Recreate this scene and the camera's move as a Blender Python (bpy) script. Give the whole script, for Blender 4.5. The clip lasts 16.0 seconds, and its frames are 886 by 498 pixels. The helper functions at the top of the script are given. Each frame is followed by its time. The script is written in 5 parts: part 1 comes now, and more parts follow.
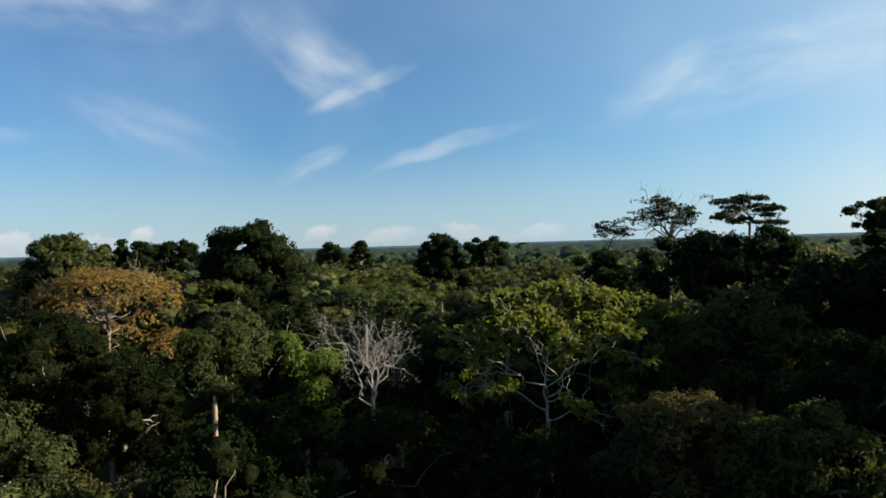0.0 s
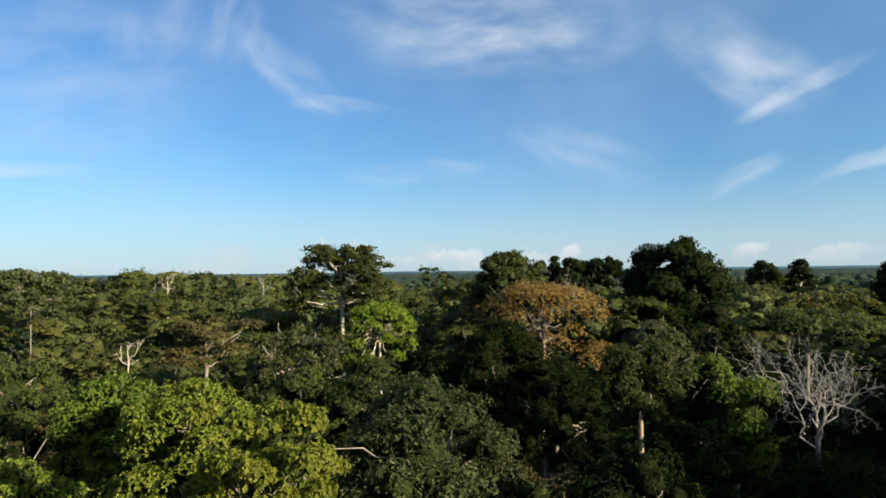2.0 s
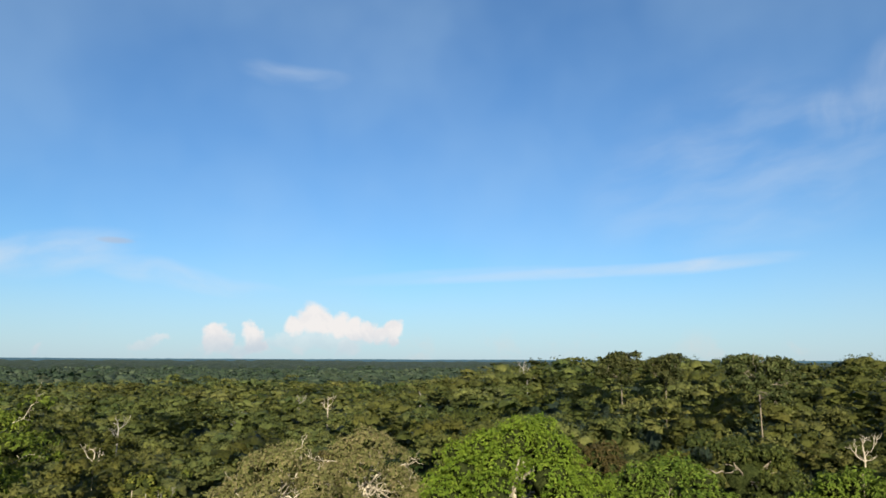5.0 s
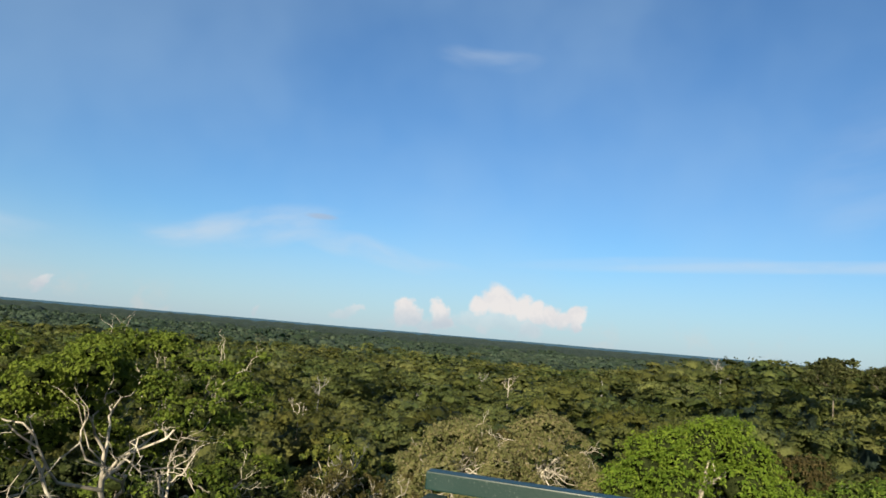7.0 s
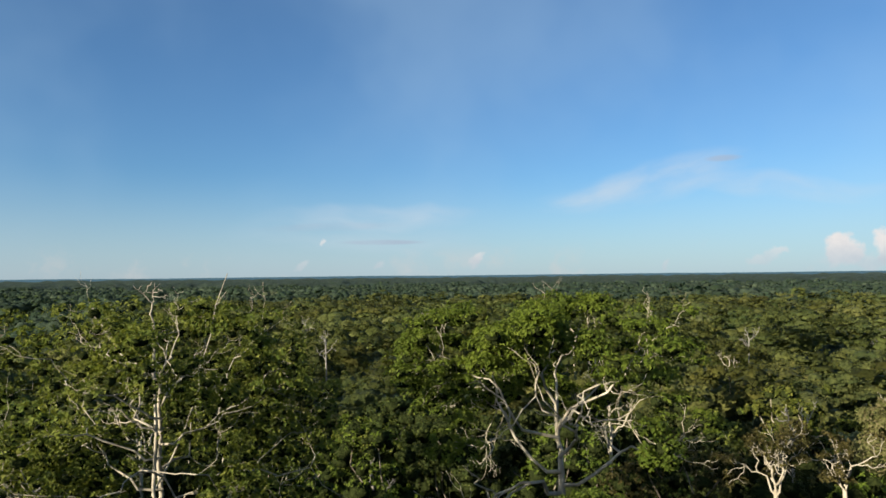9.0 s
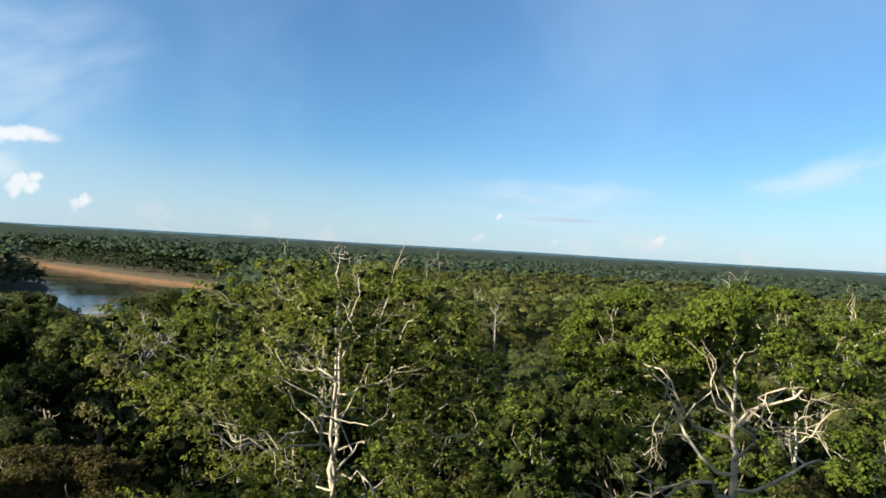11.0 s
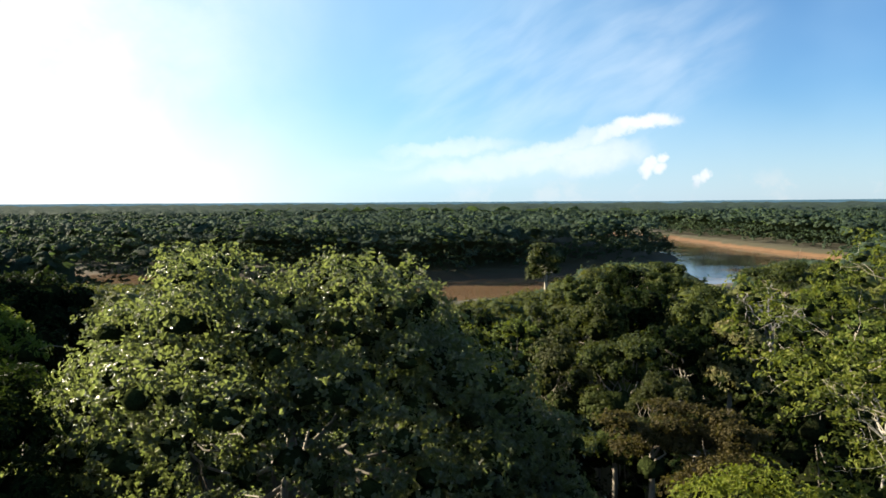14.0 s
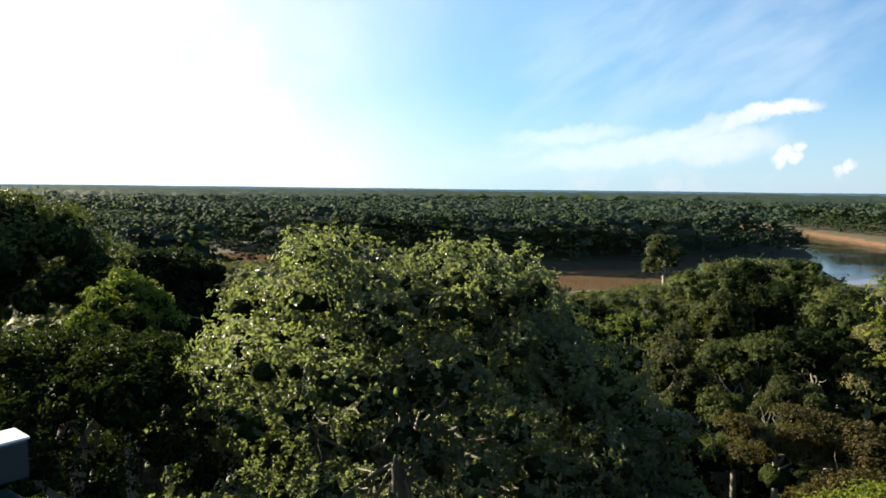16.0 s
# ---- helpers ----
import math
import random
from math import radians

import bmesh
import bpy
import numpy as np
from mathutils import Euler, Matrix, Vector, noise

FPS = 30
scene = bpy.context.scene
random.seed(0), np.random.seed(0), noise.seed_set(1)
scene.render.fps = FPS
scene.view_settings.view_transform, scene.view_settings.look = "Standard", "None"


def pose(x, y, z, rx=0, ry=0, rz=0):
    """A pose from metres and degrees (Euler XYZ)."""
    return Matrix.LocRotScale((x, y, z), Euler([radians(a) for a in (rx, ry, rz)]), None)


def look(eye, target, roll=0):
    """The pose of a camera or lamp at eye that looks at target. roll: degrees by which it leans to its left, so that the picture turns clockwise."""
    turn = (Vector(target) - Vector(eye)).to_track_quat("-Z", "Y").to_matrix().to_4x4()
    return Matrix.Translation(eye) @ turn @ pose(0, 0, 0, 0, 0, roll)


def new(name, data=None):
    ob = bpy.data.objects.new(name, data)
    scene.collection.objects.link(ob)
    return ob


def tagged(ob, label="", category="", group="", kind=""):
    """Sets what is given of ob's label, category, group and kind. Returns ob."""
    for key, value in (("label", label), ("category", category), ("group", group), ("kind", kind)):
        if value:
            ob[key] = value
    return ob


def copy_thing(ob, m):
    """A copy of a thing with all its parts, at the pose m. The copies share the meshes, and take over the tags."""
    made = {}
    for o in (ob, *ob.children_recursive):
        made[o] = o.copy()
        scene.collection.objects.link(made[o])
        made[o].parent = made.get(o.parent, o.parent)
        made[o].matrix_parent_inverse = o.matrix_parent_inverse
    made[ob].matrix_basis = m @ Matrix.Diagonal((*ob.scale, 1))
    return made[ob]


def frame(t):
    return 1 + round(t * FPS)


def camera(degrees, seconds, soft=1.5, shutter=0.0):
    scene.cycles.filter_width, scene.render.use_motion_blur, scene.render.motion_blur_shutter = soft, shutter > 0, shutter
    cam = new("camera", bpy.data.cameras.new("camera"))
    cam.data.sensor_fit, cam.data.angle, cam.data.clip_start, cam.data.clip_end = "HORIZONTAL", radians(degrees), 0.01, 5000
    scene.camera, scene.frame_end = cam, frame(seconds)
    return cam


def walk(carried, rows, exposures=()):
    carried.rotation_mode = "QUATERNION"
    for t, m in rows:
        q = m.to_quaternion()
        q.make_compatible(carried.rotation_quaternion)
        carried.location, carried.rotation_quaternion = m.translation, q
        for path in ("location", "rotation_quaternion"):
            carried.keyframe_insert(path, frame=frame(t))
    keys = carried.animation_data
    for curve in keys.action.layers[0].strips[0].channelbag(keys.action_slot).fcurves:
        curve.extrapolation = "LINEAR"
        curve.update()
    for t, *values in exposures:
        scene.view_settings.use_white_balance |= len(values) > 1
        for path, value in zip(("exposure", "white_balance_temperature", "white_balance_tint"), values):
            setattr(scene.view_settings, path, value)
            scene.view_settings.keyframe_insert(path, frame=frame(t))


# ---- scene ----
# ---- the camera: a hand-held turn on top of a canopy tower ----
EYE, ARM = 42.0, 0.35          # eye height over the forest floor, and how far the camera is held from the turning point


def standing(yaw, pitch, roll, side=0.0, lift=0.0):
    """The camera held out before the turning point; side and lift are small steps of the one who holds it."""
    a = radians(yaw)
    m = Matrix.Rotation(a, 4, "Z") @ Matrix.Rotation(radians(90 + pitch), 4, "X") @ Matrix.Rotation(radians(roll), 4, "Z")
    return Matrix.Translation((-math.sin(a) * ARM + math.cos(a) * side, math.cos(a) * ARM + math.sin(a) * side, EYE + lift)) @ m


cam = camera(66.8, 16.0, soft=1.6)
walk(cam, [
    (0.0, standing(0.19, -0.34, -1.71, 0.000, 0.000)),
    (0.5, standing(4.70, 1.60, -1.64, 0.000, 0.000)),
    (1.0, standing(10.35, 1.72, -1.05, 0.000, 0.000)),
    (1.5, standing(22.84, 0.90, 0.40, 0.000, 0.000)),
    (2.0, standing(35.06, 1.92, -0.76, 0.000, 0.000)),
    (2.5, standing(43.93, 3.12, -1.06, 0.000, 0.000)),
    (3.0, standing(56.38, 5.61, -1.00, 0.000, 0.000)),
    (3.5, standing(67.59, 8.42, 0.40, 0.000, 0.040)),
    (4.0, standing(76.14, 8.32, -0.17, 0.000, 0.040)),
    (4.5, standing(84.13, 8.98, 0.26, 0.000, 0.040)),
    (4.7, standing(87.57, 9.29, 0.10, 0.000, 0.040)),
    (5.7, standing(94.90, 8.60, 0.80, 0.000, 0.020)),
    (6.8, standing(103.20, 7.82, 2.11, 0.000, 0.000)),
    (7.0, standing(107.07, 7.27, 4.92, 0.000, 0.000)),
    (7.5, standing(123.68, 7.33, 0.08, 0.000, 0.000)),
    (8.0, standing(129.95, 4.12, 0.03, -0.040, 0.000)),
    (8.5, standing(131.94, 3.72, 1.47, -0.220, 0.000)),
    (9.0, standing(140.44, 2.29, -0.62, -0.180, 0.000)),
    (9.2, standing(141.96, 1.09, -1.64, -0.160, 0.000)),
    (10.3, standing(149.20, 0.20, 0.60, -0.080, 0.000)),
    (11.3, standing(159.79, -1.12, 3.32, 0.000, 0.000)),
    (11.5, standing(163.69, -2.22, 2.72, 0.000, 0.000)),
    (12.0, standing(172.13, -3.63, 1.28, 0.000, 0.000)),
    (12.5, standing(179.29, -3.50, 0.26, 0.000, 0.000)),
    (13.0, standing(186.54, -3.10, 0.40, 0.000, 0.000)),
    (13.5, standing(196.21, -4.27, 0.94, 0.000, 0.000)),
    (14.0, standing(204.71, -3.97, -0.34, 0.000, 0.000)),
    (14.5, standing(212.37, -3.35, -0.21, 0.000, 0.000)),
    (15.0, standing(217.77, -4.15, -0.64, 0.000, 0.000)),
    (15.5, standing(221.06, -4.34, -0.13, 0.000, 0.000)),
    (16.0, standing(214.31, -5.08, 0.64, 0.000, 0.000)),
], exposures=[(0.0, 1.6), (1.0, 1.7), (2.0, 1.75), (3.5, 1.75), (4.5, 1.66), (7.0, 1.5), (9.0, 1.5), (11.5, 2.0), (13.0, 2.1), (14.5, 2.05), (16.0, 2.05)])

# ---- sky, clouds and sun ----
SUN_AZ, SUN_EL = 273.0, 17.0


def heading(az, el):
    a, e = radians(az), radians(el)
    return Vector((-math.sin(a) * math.cos(e), math.cos(a) * math.cos(e), math.sin(e)))


world = bpy.data.worlds.new("sky")
scene.world = world
world.use_nodes = True
wt = world.node_tree
wt.nodes.clear()


def wnode(kind, **sets):
    n = wt.nodes.new(kind)
    for k, v in sets.items():
        if k == "operation":
            n.operation = v
        elif k == "blend_type":
            n.blend_type = v
    return n


def wput(sock, v):
    if isinstance(v, bpy.types.NodeSocket):
        wt.links.new(v, sock)
    else:
        sock.default_value = v


def wmath(op, a, b=0.0, clamp=False):
    n = wnode("ShaderNodeMath", operation=op)
    n.use_clamp = clamp
    wput(n.inputs[0], a)
    wput(n.inputs[1], b)
    return n.outputs[0]


def wvec(op, a, b):
    n = wnode("ShaderNodeVectorMath", operation=op)
    wput(n.inputs[0], a)
    wput(n.inputs[1], b)
    return n.outputs["Value"] if op == "DOT_PRODUCT" else n.outputs[0]


def wnoise(v, scale, detail=5.0, rough=0.55, colour=False):
    n = wnode("ShaderNodeTexNoise")
    wput(n.inputs["Vector"], v)
    n.inputs["Scale"].default_value, n.inputs["Detail"].default_value, n.inputs["Roughness"].default_value = scale, detail, rough
    return n.outputs["Color" if colour else "Fac"]


def wrange(v, a, b, c=0.0, d=1.0, smooth=True):
    n = wnode("ShaderNodeMapRange")
    n.interpolation_type = "SMOOTHSTEP" if smooth else "LINEAR"
    n.clamp = True
    wput(n.inputs["Value"], v)
    for k, q in zip(("From Min", "From Max", "To Min", "To Max"), (a, b, c, d)):
        n.inputs[k].default_value = q
    return n.outputs["Result"]


def wmix(fac, a, b):
    n = wnode("ShaderNodeMixRGB")
    wput(n.inputs[0], fac)
    wput(n.inputs[1], a)
    wput(n.inputs[2], b)
    return n.outputs[0]


direction = wnode("ShaderNodeTexCoord").outputs["Generated"]
sky = wnode("ShaderNodeTexSky")
sky.sky_type = "NISHITA"
sky.sun_disc = False
sky.sun_elevation, sky.sun_rotation = radians(SUN_EL), radians(-SUN_AZ)
sky.altitude, sky.air_density, sky.dust_density, sky.ozone_density = 100, 1.0, 0.3, 3.0

# slow bends for the high cirrus, fine curls for the cumulus
bend = wvec("SUBTRACT", wnoise(direction, 4.0, 3.0, 0.5, True), (0.5, 0.5, 0.5))
scaled = wnode("ShaderNodeVectorMath", operation="SCALE")
wput(scaled.inputs[0], bend)
scaled.inputs["Scale"].default_value = 0.085
bent = wvec("ADD", direction, scaled.outputs[0])
curl = wvec("SUBTRACT", wnoise(direction, 26.0, 5.0, 0.6, True), (0.5, 0.5, 0.5))
scaled2 = wnode("ShaderNodeVectorMath", operation="SCALE")
wput(scaled2.inputs[0], curl)
scaled2.inputs["Scale"].default_value = 0.040
curled = wvec("ADD", direction, scaled2.outputs[0])

wisps = None


def wisp(az, el, length, width, tilt, strength, streak=3.0, fill=0.0, calm=False):
    """A feathery streak of cirrus, length and width in degrees, tilt up towards its right end."""
    global wisps
    c = heading(az, el)
    right = Vector((c.y, -c.x, 0)).normalized()
    up = right.cross(c)
    a = radians(tilt)
    u = (right * math.cos(a) + up * math.sin(a)) / math.sin(radians(length))
    v = (up * math.cos(a) - right * math.sin(a)) / math.sin(radians(width))
    off = wvec("SUBTRACT", direction if calm else bent, tuple(c))
    pu, pv = wvec("DOT_PRODUCT", off, tuple(u)), wvec("DOT_PRODUCT", off, tuple(v))
    rr = wmath("ADD", wmath("MULTIPLY", pu, pu), wmath("MULTIPLY", pv, pv))
    mask = wrange(rr, 1.0, 0.0)
    comb = wnode("ShaderNodeCombineXYZ")
    wput(comb.inputs[0], wmath("MULTIPLY", pu, length / 14.0))
    wput(comb.inputs[1], wmath("MULTIPLY", pv, streak * width / 14.0))
    comb.inputs[2].default_value = az * 0.37
    grain = wrange(wnoise(comb.outputs[0], 2.2, 4.0, 0.5), 0.25, 0.85)
    if fill:
        grain = wmath("MAXIMUM", grain, fill)
    m = wmath("MULTIPLY", wmath("MULTIPLY", mask, grain), strength)
    wisps = m if wisps is None else wmath("ADD", wisps, m)


wisp(8.6, 14.3, 5.0, 2.6, -32, 0.7)
wisp(6.2, 13.2, 5.5, 0.9, 17, 0.75)
wisp(12.0, 17.0, 6, 2.6, -38, 0.45)
wisp(359.5, 8.3, 10, 0.8, 19, 0.75)
wisp(11.0, 7.3, 4, 1.2, 24, 0.5)
wisp(335.0, 12.6, 15, 3.6, 8, 0.7)
wisp(23.8, 9.8, 7, 2.3, -14, 0.42)
wisp(37.5, 8.1, 7, 1.3, -3, 0.42)
wisp(42.8, 13.7, 5.5, 0.8, -4, 0.62)
wisp(47.8, 16.4, 6.5, 2.2, -38, 0.40)
wisp(29.0, 19.5, 13, 4.2, 5, 0.6)
wisp(54.0, 20.0, 4.0, 5.0, 70, 0.34)
wisp(59.5, 18.4, 3.0, 3.0, 80, 0.30)
wisp(79.0, 7.3, 17, 0.6, 2, 0.5, fill=0.5, calm=True)
wisp(69.5, 7.6, 8, 0.75, 4, 0.75, fill=0.3, calm=True)
wisp(90.0, 7.1, 13, 0.8, 3, 0.4, fill=0.4, calm=True)
wisp(202.0, 2.6, 15, 2.6, 4, 0.8, fill=0.4)
wisp(34.0, 22.0, 13, 6.0, -8, 0.42)
wisp(66.0, 15.0, 15, 8.0, 10, 0.24)
wisp(104.5, 23.5, 5, 1.3, 0, 0.30)
wisp(124.0, 7.3, 10, 1.8, 8, 0.75)
wisp(113.0, 6.4, 9, 1.0, -5, 0.5)
wisp(146.0, 5.4, 11, 1.3, 3, 0.45)
wisp(148.0, 3.6, 12, 1.7, 0, 0.28)
wisp(190.0, 9.5, 13, 6.5, 25, 0.40)
wisp(200.0, 11.0, 14, 8.0, 30, 0.36)

white_wisps, wisps = wisps, None
wisp(145.6, 2.9, 4.2, 0.28, 0, 1.0, fill=0.4, calm=True)
wisp(150.0, 4.2, 7.0, 0.45, 2, 0.5, calm=True)
wisp(117.6, 9.0, 1.6, 0.32, 0, 1.0, fill=0.6, calm=True)
grey_bars = wisps

heaps = None
curled_way = wvec("NORMALIZE", curled, (0, 0, 0))


def heap(az, el, radius, soft=0.55, strength=1.0):
    """One rounded head of a far cumulus, radius in degrees."""
    global heaps
    c = wvec("DOT_PRODUCT", curled_way, tuple(heading(az, el)))
    m = wrange(c, math.cos(radians(radius * 1.3)), math.cos(radians(radius * soft * 1.2)), 0.0, strength)
    heaps = m if heaps is None else wmath("MAXIMUM", heaps, m)


for az, el, r in ((102.2, 3.2, 1.2), (101.2, 3.0, 1.1), (99.9, 2.8, 1.0), (103.6, 2.8, 0.9), (98.6, 2.4, 0.9), (97.4, 2.2, 0.8), (95.5, 2.3, 0.75), (95.4, 1.7, 0.6), (96.4, 1.9, 0.7)):
    heap(az, el, r, 0.55)
for az, el, r in ((109.8, 1.9, 0.85), (110.1, 1.2, 0.75), (109.3, 1.3, 0.7), (107.0, 1.9, 0.8), (106.9, 1.2, 0.8), (106.3, 1.1, 0.6)):
    heap(az, el, r, 0.55)
for az, el, r in ((99.4, 1.2, 0.8), (98.8, 0.9, 0.7), (103.2, 1.1, 0.5), (108.2, 0.75, 0.7), (110.2, 0.75, 0.5), (106.4, 0.7, 0.5)):
    heap(az, el, r, 0.2, 0.65)
for az, el, r in ((187.7, 2.8, 0.66), (187.3, 3.2, 0.5), (186.5, 3.5, 0.46), (188.0, 2.4, 0.6), (186.8, 2.6, 0.6), (183.6, 1.9, 0.5), (183.2, 2.1, 0.42), (184.2, 1.7, 0.42)):
    heap(az, el, r, 0.25, 0.68)


def plume(az, el, length, width, tilt, strength):
    """A long flat cloud with a curled edge."""
    global heaps
    c = heading(az, el)
    right = Vector((c.y, -c.x, 0)).normalized()
    up = right.cross(c)
    a = radians(tilt)
    u = (right * math.cos(a) + up * math.sin(a)) / math.sin(radians(length))
    v = (up * math.cos(a) - right * math.sin(a)) / math.sin(radians(width))
    off = wvec("SUBTRACT", curled, tuple(c))
    pu, pv = wvec("DOT_PRODUCT", off, tuple(u)), wvec("DOT_PRODUCT", off, tuple(v))
    rr = wmath("ADD", wmath("MULTIPLY", pu, pu), wmath("MULTIPLY", pv, pv))
    heaps = wmath("MAXIMUM", heaps, wrange(rr, 1.3, 0.1, 0.0, strength))


for az, el, length, width, tilt, strength in ((137.8, 1.3, 0.95, 0.4, 40, 0.8), (145.8, 1.0, 0.7, 0.35, 35, 0.5), (152.3, 1.2, 0.8, 0.4, 50, 0.5), (121.9, 1.0, 0.6, 0.3, 55, 0.6),
                                              (115.0, 1.1, 1.2, 0.5, 15, 0.55), (113.8, 1.5, 0.9, 0.35, 8, 0.6), (150.6, 2.9, 0.35, 0.3, 30, 0.6)):
    plume(az, el, length, width, tilt, strength)
# flat grey bases under the heaps, then the anvil over the far river, which thins towards the sun
for az, el, length, width, tilt, strength in ((101.5, 1.5, 6.0, 0.7, 0, 0.42), (108.2, 0.8, 3.4, 0.45, 0, 0.6)):
    plume(az, el, length, width, tilt, strength)
plume(188.2, 6.3, 3.2, 0.8, 4, 0.8)
plume(190.6, 5.7, 2.4, 0.9, 22, 0.65)
plume(196.0, 4.2, 7.0, 0.9, 17, 0.45)
plume(199.5, 3.0, 9.0, 1.2, 6, 0.4)
plume(192.0, 3.6, 5.0, 1.5, 6, 0.45)
plume(204.0, 4.6, 6.0, 0.7, 3, 0.35)
# a low broken line of cumulus far beyond the rise
for az, el, length, width, tilt, strength in ((352.5, 0.9, 3.0, 0.5, 3, 0.5), (358.0, 1.2, 2.4, 0.7, -6, 0.5), (5.0, 1.0, 3.4, 0.55, 4, 0.5), (10.5, 1.4, 1.6, 0.6, 12, 0.55), (24.3, 1.4, 1.3, 0.6, 20, 0.7),
                                              (27.5, 0.9, 2.6, 0.5, 0, 0.5), (33.0, 1.1, 2.4, 0.7, -5, 0.7), (35.5, 1.5, 1.0, 0.45, 10, 0.6), (39.0, 0.9, 2.4, 0.45, 0, 0.5)):
    plume(az, el, length, width, tilt, strength)

# pale haze and low cloud along the horizon
sep = wnode("ShaderNodeSeparateXYZ")
wput(sep.inputs[0], direction)
height = sep.outputs[2]
low = wrange(height, 0.16, -0.01)
lowcloud = wmath("MULTIPLY", wrange(height, 0.055, 0.012), wrange(wnoise(curled, 11.0, 6.0, 0.6), 0.52, 0.68))
# brightness of the thin veil round the sun
near_sun = wvec("DOT_PRODUCT", direction, tuple(heading(SUN_AZ, SUN_EL)))
glow = wrange(near_sun, 0.45, 0.93)
veil_noise = wrange(wnoise(bent, 3.0, 6.0, 0.6), 0.3, 0.8)
side_light = wmath("MULTIPLY", wrange(near_sun, -0.15, 0.75), 0.36)
veil = wmath("ADD", wmath("MULTIPLY", glow, wmath("ADD", veil_noise, 0.6)), wmath("MULTIPLY", low, wrange(near_sun, 0.35, 0.92)), True)
WHITE = (8.6, 9.6, 10.6, 1.0)
tint = wnode("ShaderNodeMixRGB", blend_type="MULTIPLY")
tint.inputs[0].default_value = 1.0
wput(tint.inputs[1], sky.outputs[0])
tint.inputs[2].default_value = (0.90, 1.38, 1.76, 1.0)
tone = tint.outputs[0]
thin_veil = wmath("ADD", wmath("MULTIPLY", wrange(wnoise(bent, 2.2, 4.0, 0.55), 0.35, 0.75), 0.22), 0.05)
base = wmix(wmath("MULTIPLY", low, 0.56), wmix(thin_veil, tone, (6.3, 8.9, 11.2, 1.0)), (6.9, 8.2, 9.9, 1.0))
c1 = wmix(wmath("MINIMUM", grey_bars, 0.7), wmix(wmath("MINIMUM", white_wisps, 0.75), base, WHITE), (5.6, 6.6, 8.2, 1.0))
c2 = wmix(wmath("MULTIPLY", lowcloud, 0.35), c1, (9.0, 8.6, 8.4, 1.0))
shade = wmath("ADD", wmath("MULTIPLY", wrange(wnoise(curled, 30.0, 4.0, 0.6), 0.35, 0.62), 0.35), wmath("MULTIPLY", wrange(wmath("ADD", height, wmath("MULTIPLY", wnoise(direction, 40.0, 3.0, 0.6), 0.02)), 0.022, 0.050), 0.75), True)
heap_col = wmix(shade, (7.6, 7.9, 8.8, 1.0), (11.6, 11.0, 10.7, 1.0))
c3 = wmix(wmath("MULTIPLY", heaps, wrange(height, 0.0, 0.045, 0.55, 0.95)), c2, heap_col)
c4 = wmix(wmath("MULTIPLY", veil, 0.9), wmix(side_light, c3, (6.1, 10.2, 12.3, 1.0)), (11.5, 11.5, 11.3, 1.0))
DIM = 0.52
bg = wnode("ShaderNodeBackground")
wput(bg.inputs[0], c4)
bg.inputs[1].default_value = 0.050 * DIM
wo = wnode("ShaderNodeOutputWorld")
wt.links.new(bg.outputs[0], wo.inputs[0])

sun = new("sun", bpy.data.lights.new("sun", "SUN"))
sun.data.energy, sun.data.angle, sun.data.color = 5.0, radians(0.6), (1.0, 0.87, 0.64)
sun.matrix_world = look(heading(SUN_AZ, SUN_EL) * 200, (0, 0, 0))

# ---- materials ----


def material(name):
    m = bpy.data.materials.new(name)
    m.use_nodes = True
    m.node_tree.nodes.clear()
    return m, m.node_tree


def mnode(nt, kind, **sockets):
    n = nt.nodes.new(kind)
    for k, v in sockets.items():
        s = n.inputs[k.replace("_", " ")]
        if isinstance(v, bpy.types.NodeSocket):
            nt.links.new(v, s)
        else:
            s.default_value = v
    return n


def mrange(nt, v, a, b, c, d):
    n = nt.nodes.new("ShaderNodeMapRange")
    nt.links.new(v, n.inputs[0])
    for i, q in enumerate((a, b, c, d)):
        n.inputs[i + 1].default_value = q
    return n.outputs[0]


def mmix(nt, fac, a, b, mode="MIX"):
    n = nt.nodes.new("ShaderNodeMixRGB")
    n.blend_type = mode
    for s, v in zip(n.inputs, (fac, a, b)):
        if isinstance(v, bpy.types.NodeSocket):
            nt.links.new(v, s)
        else:
            s.default_value = v
    return n.outputs[0]


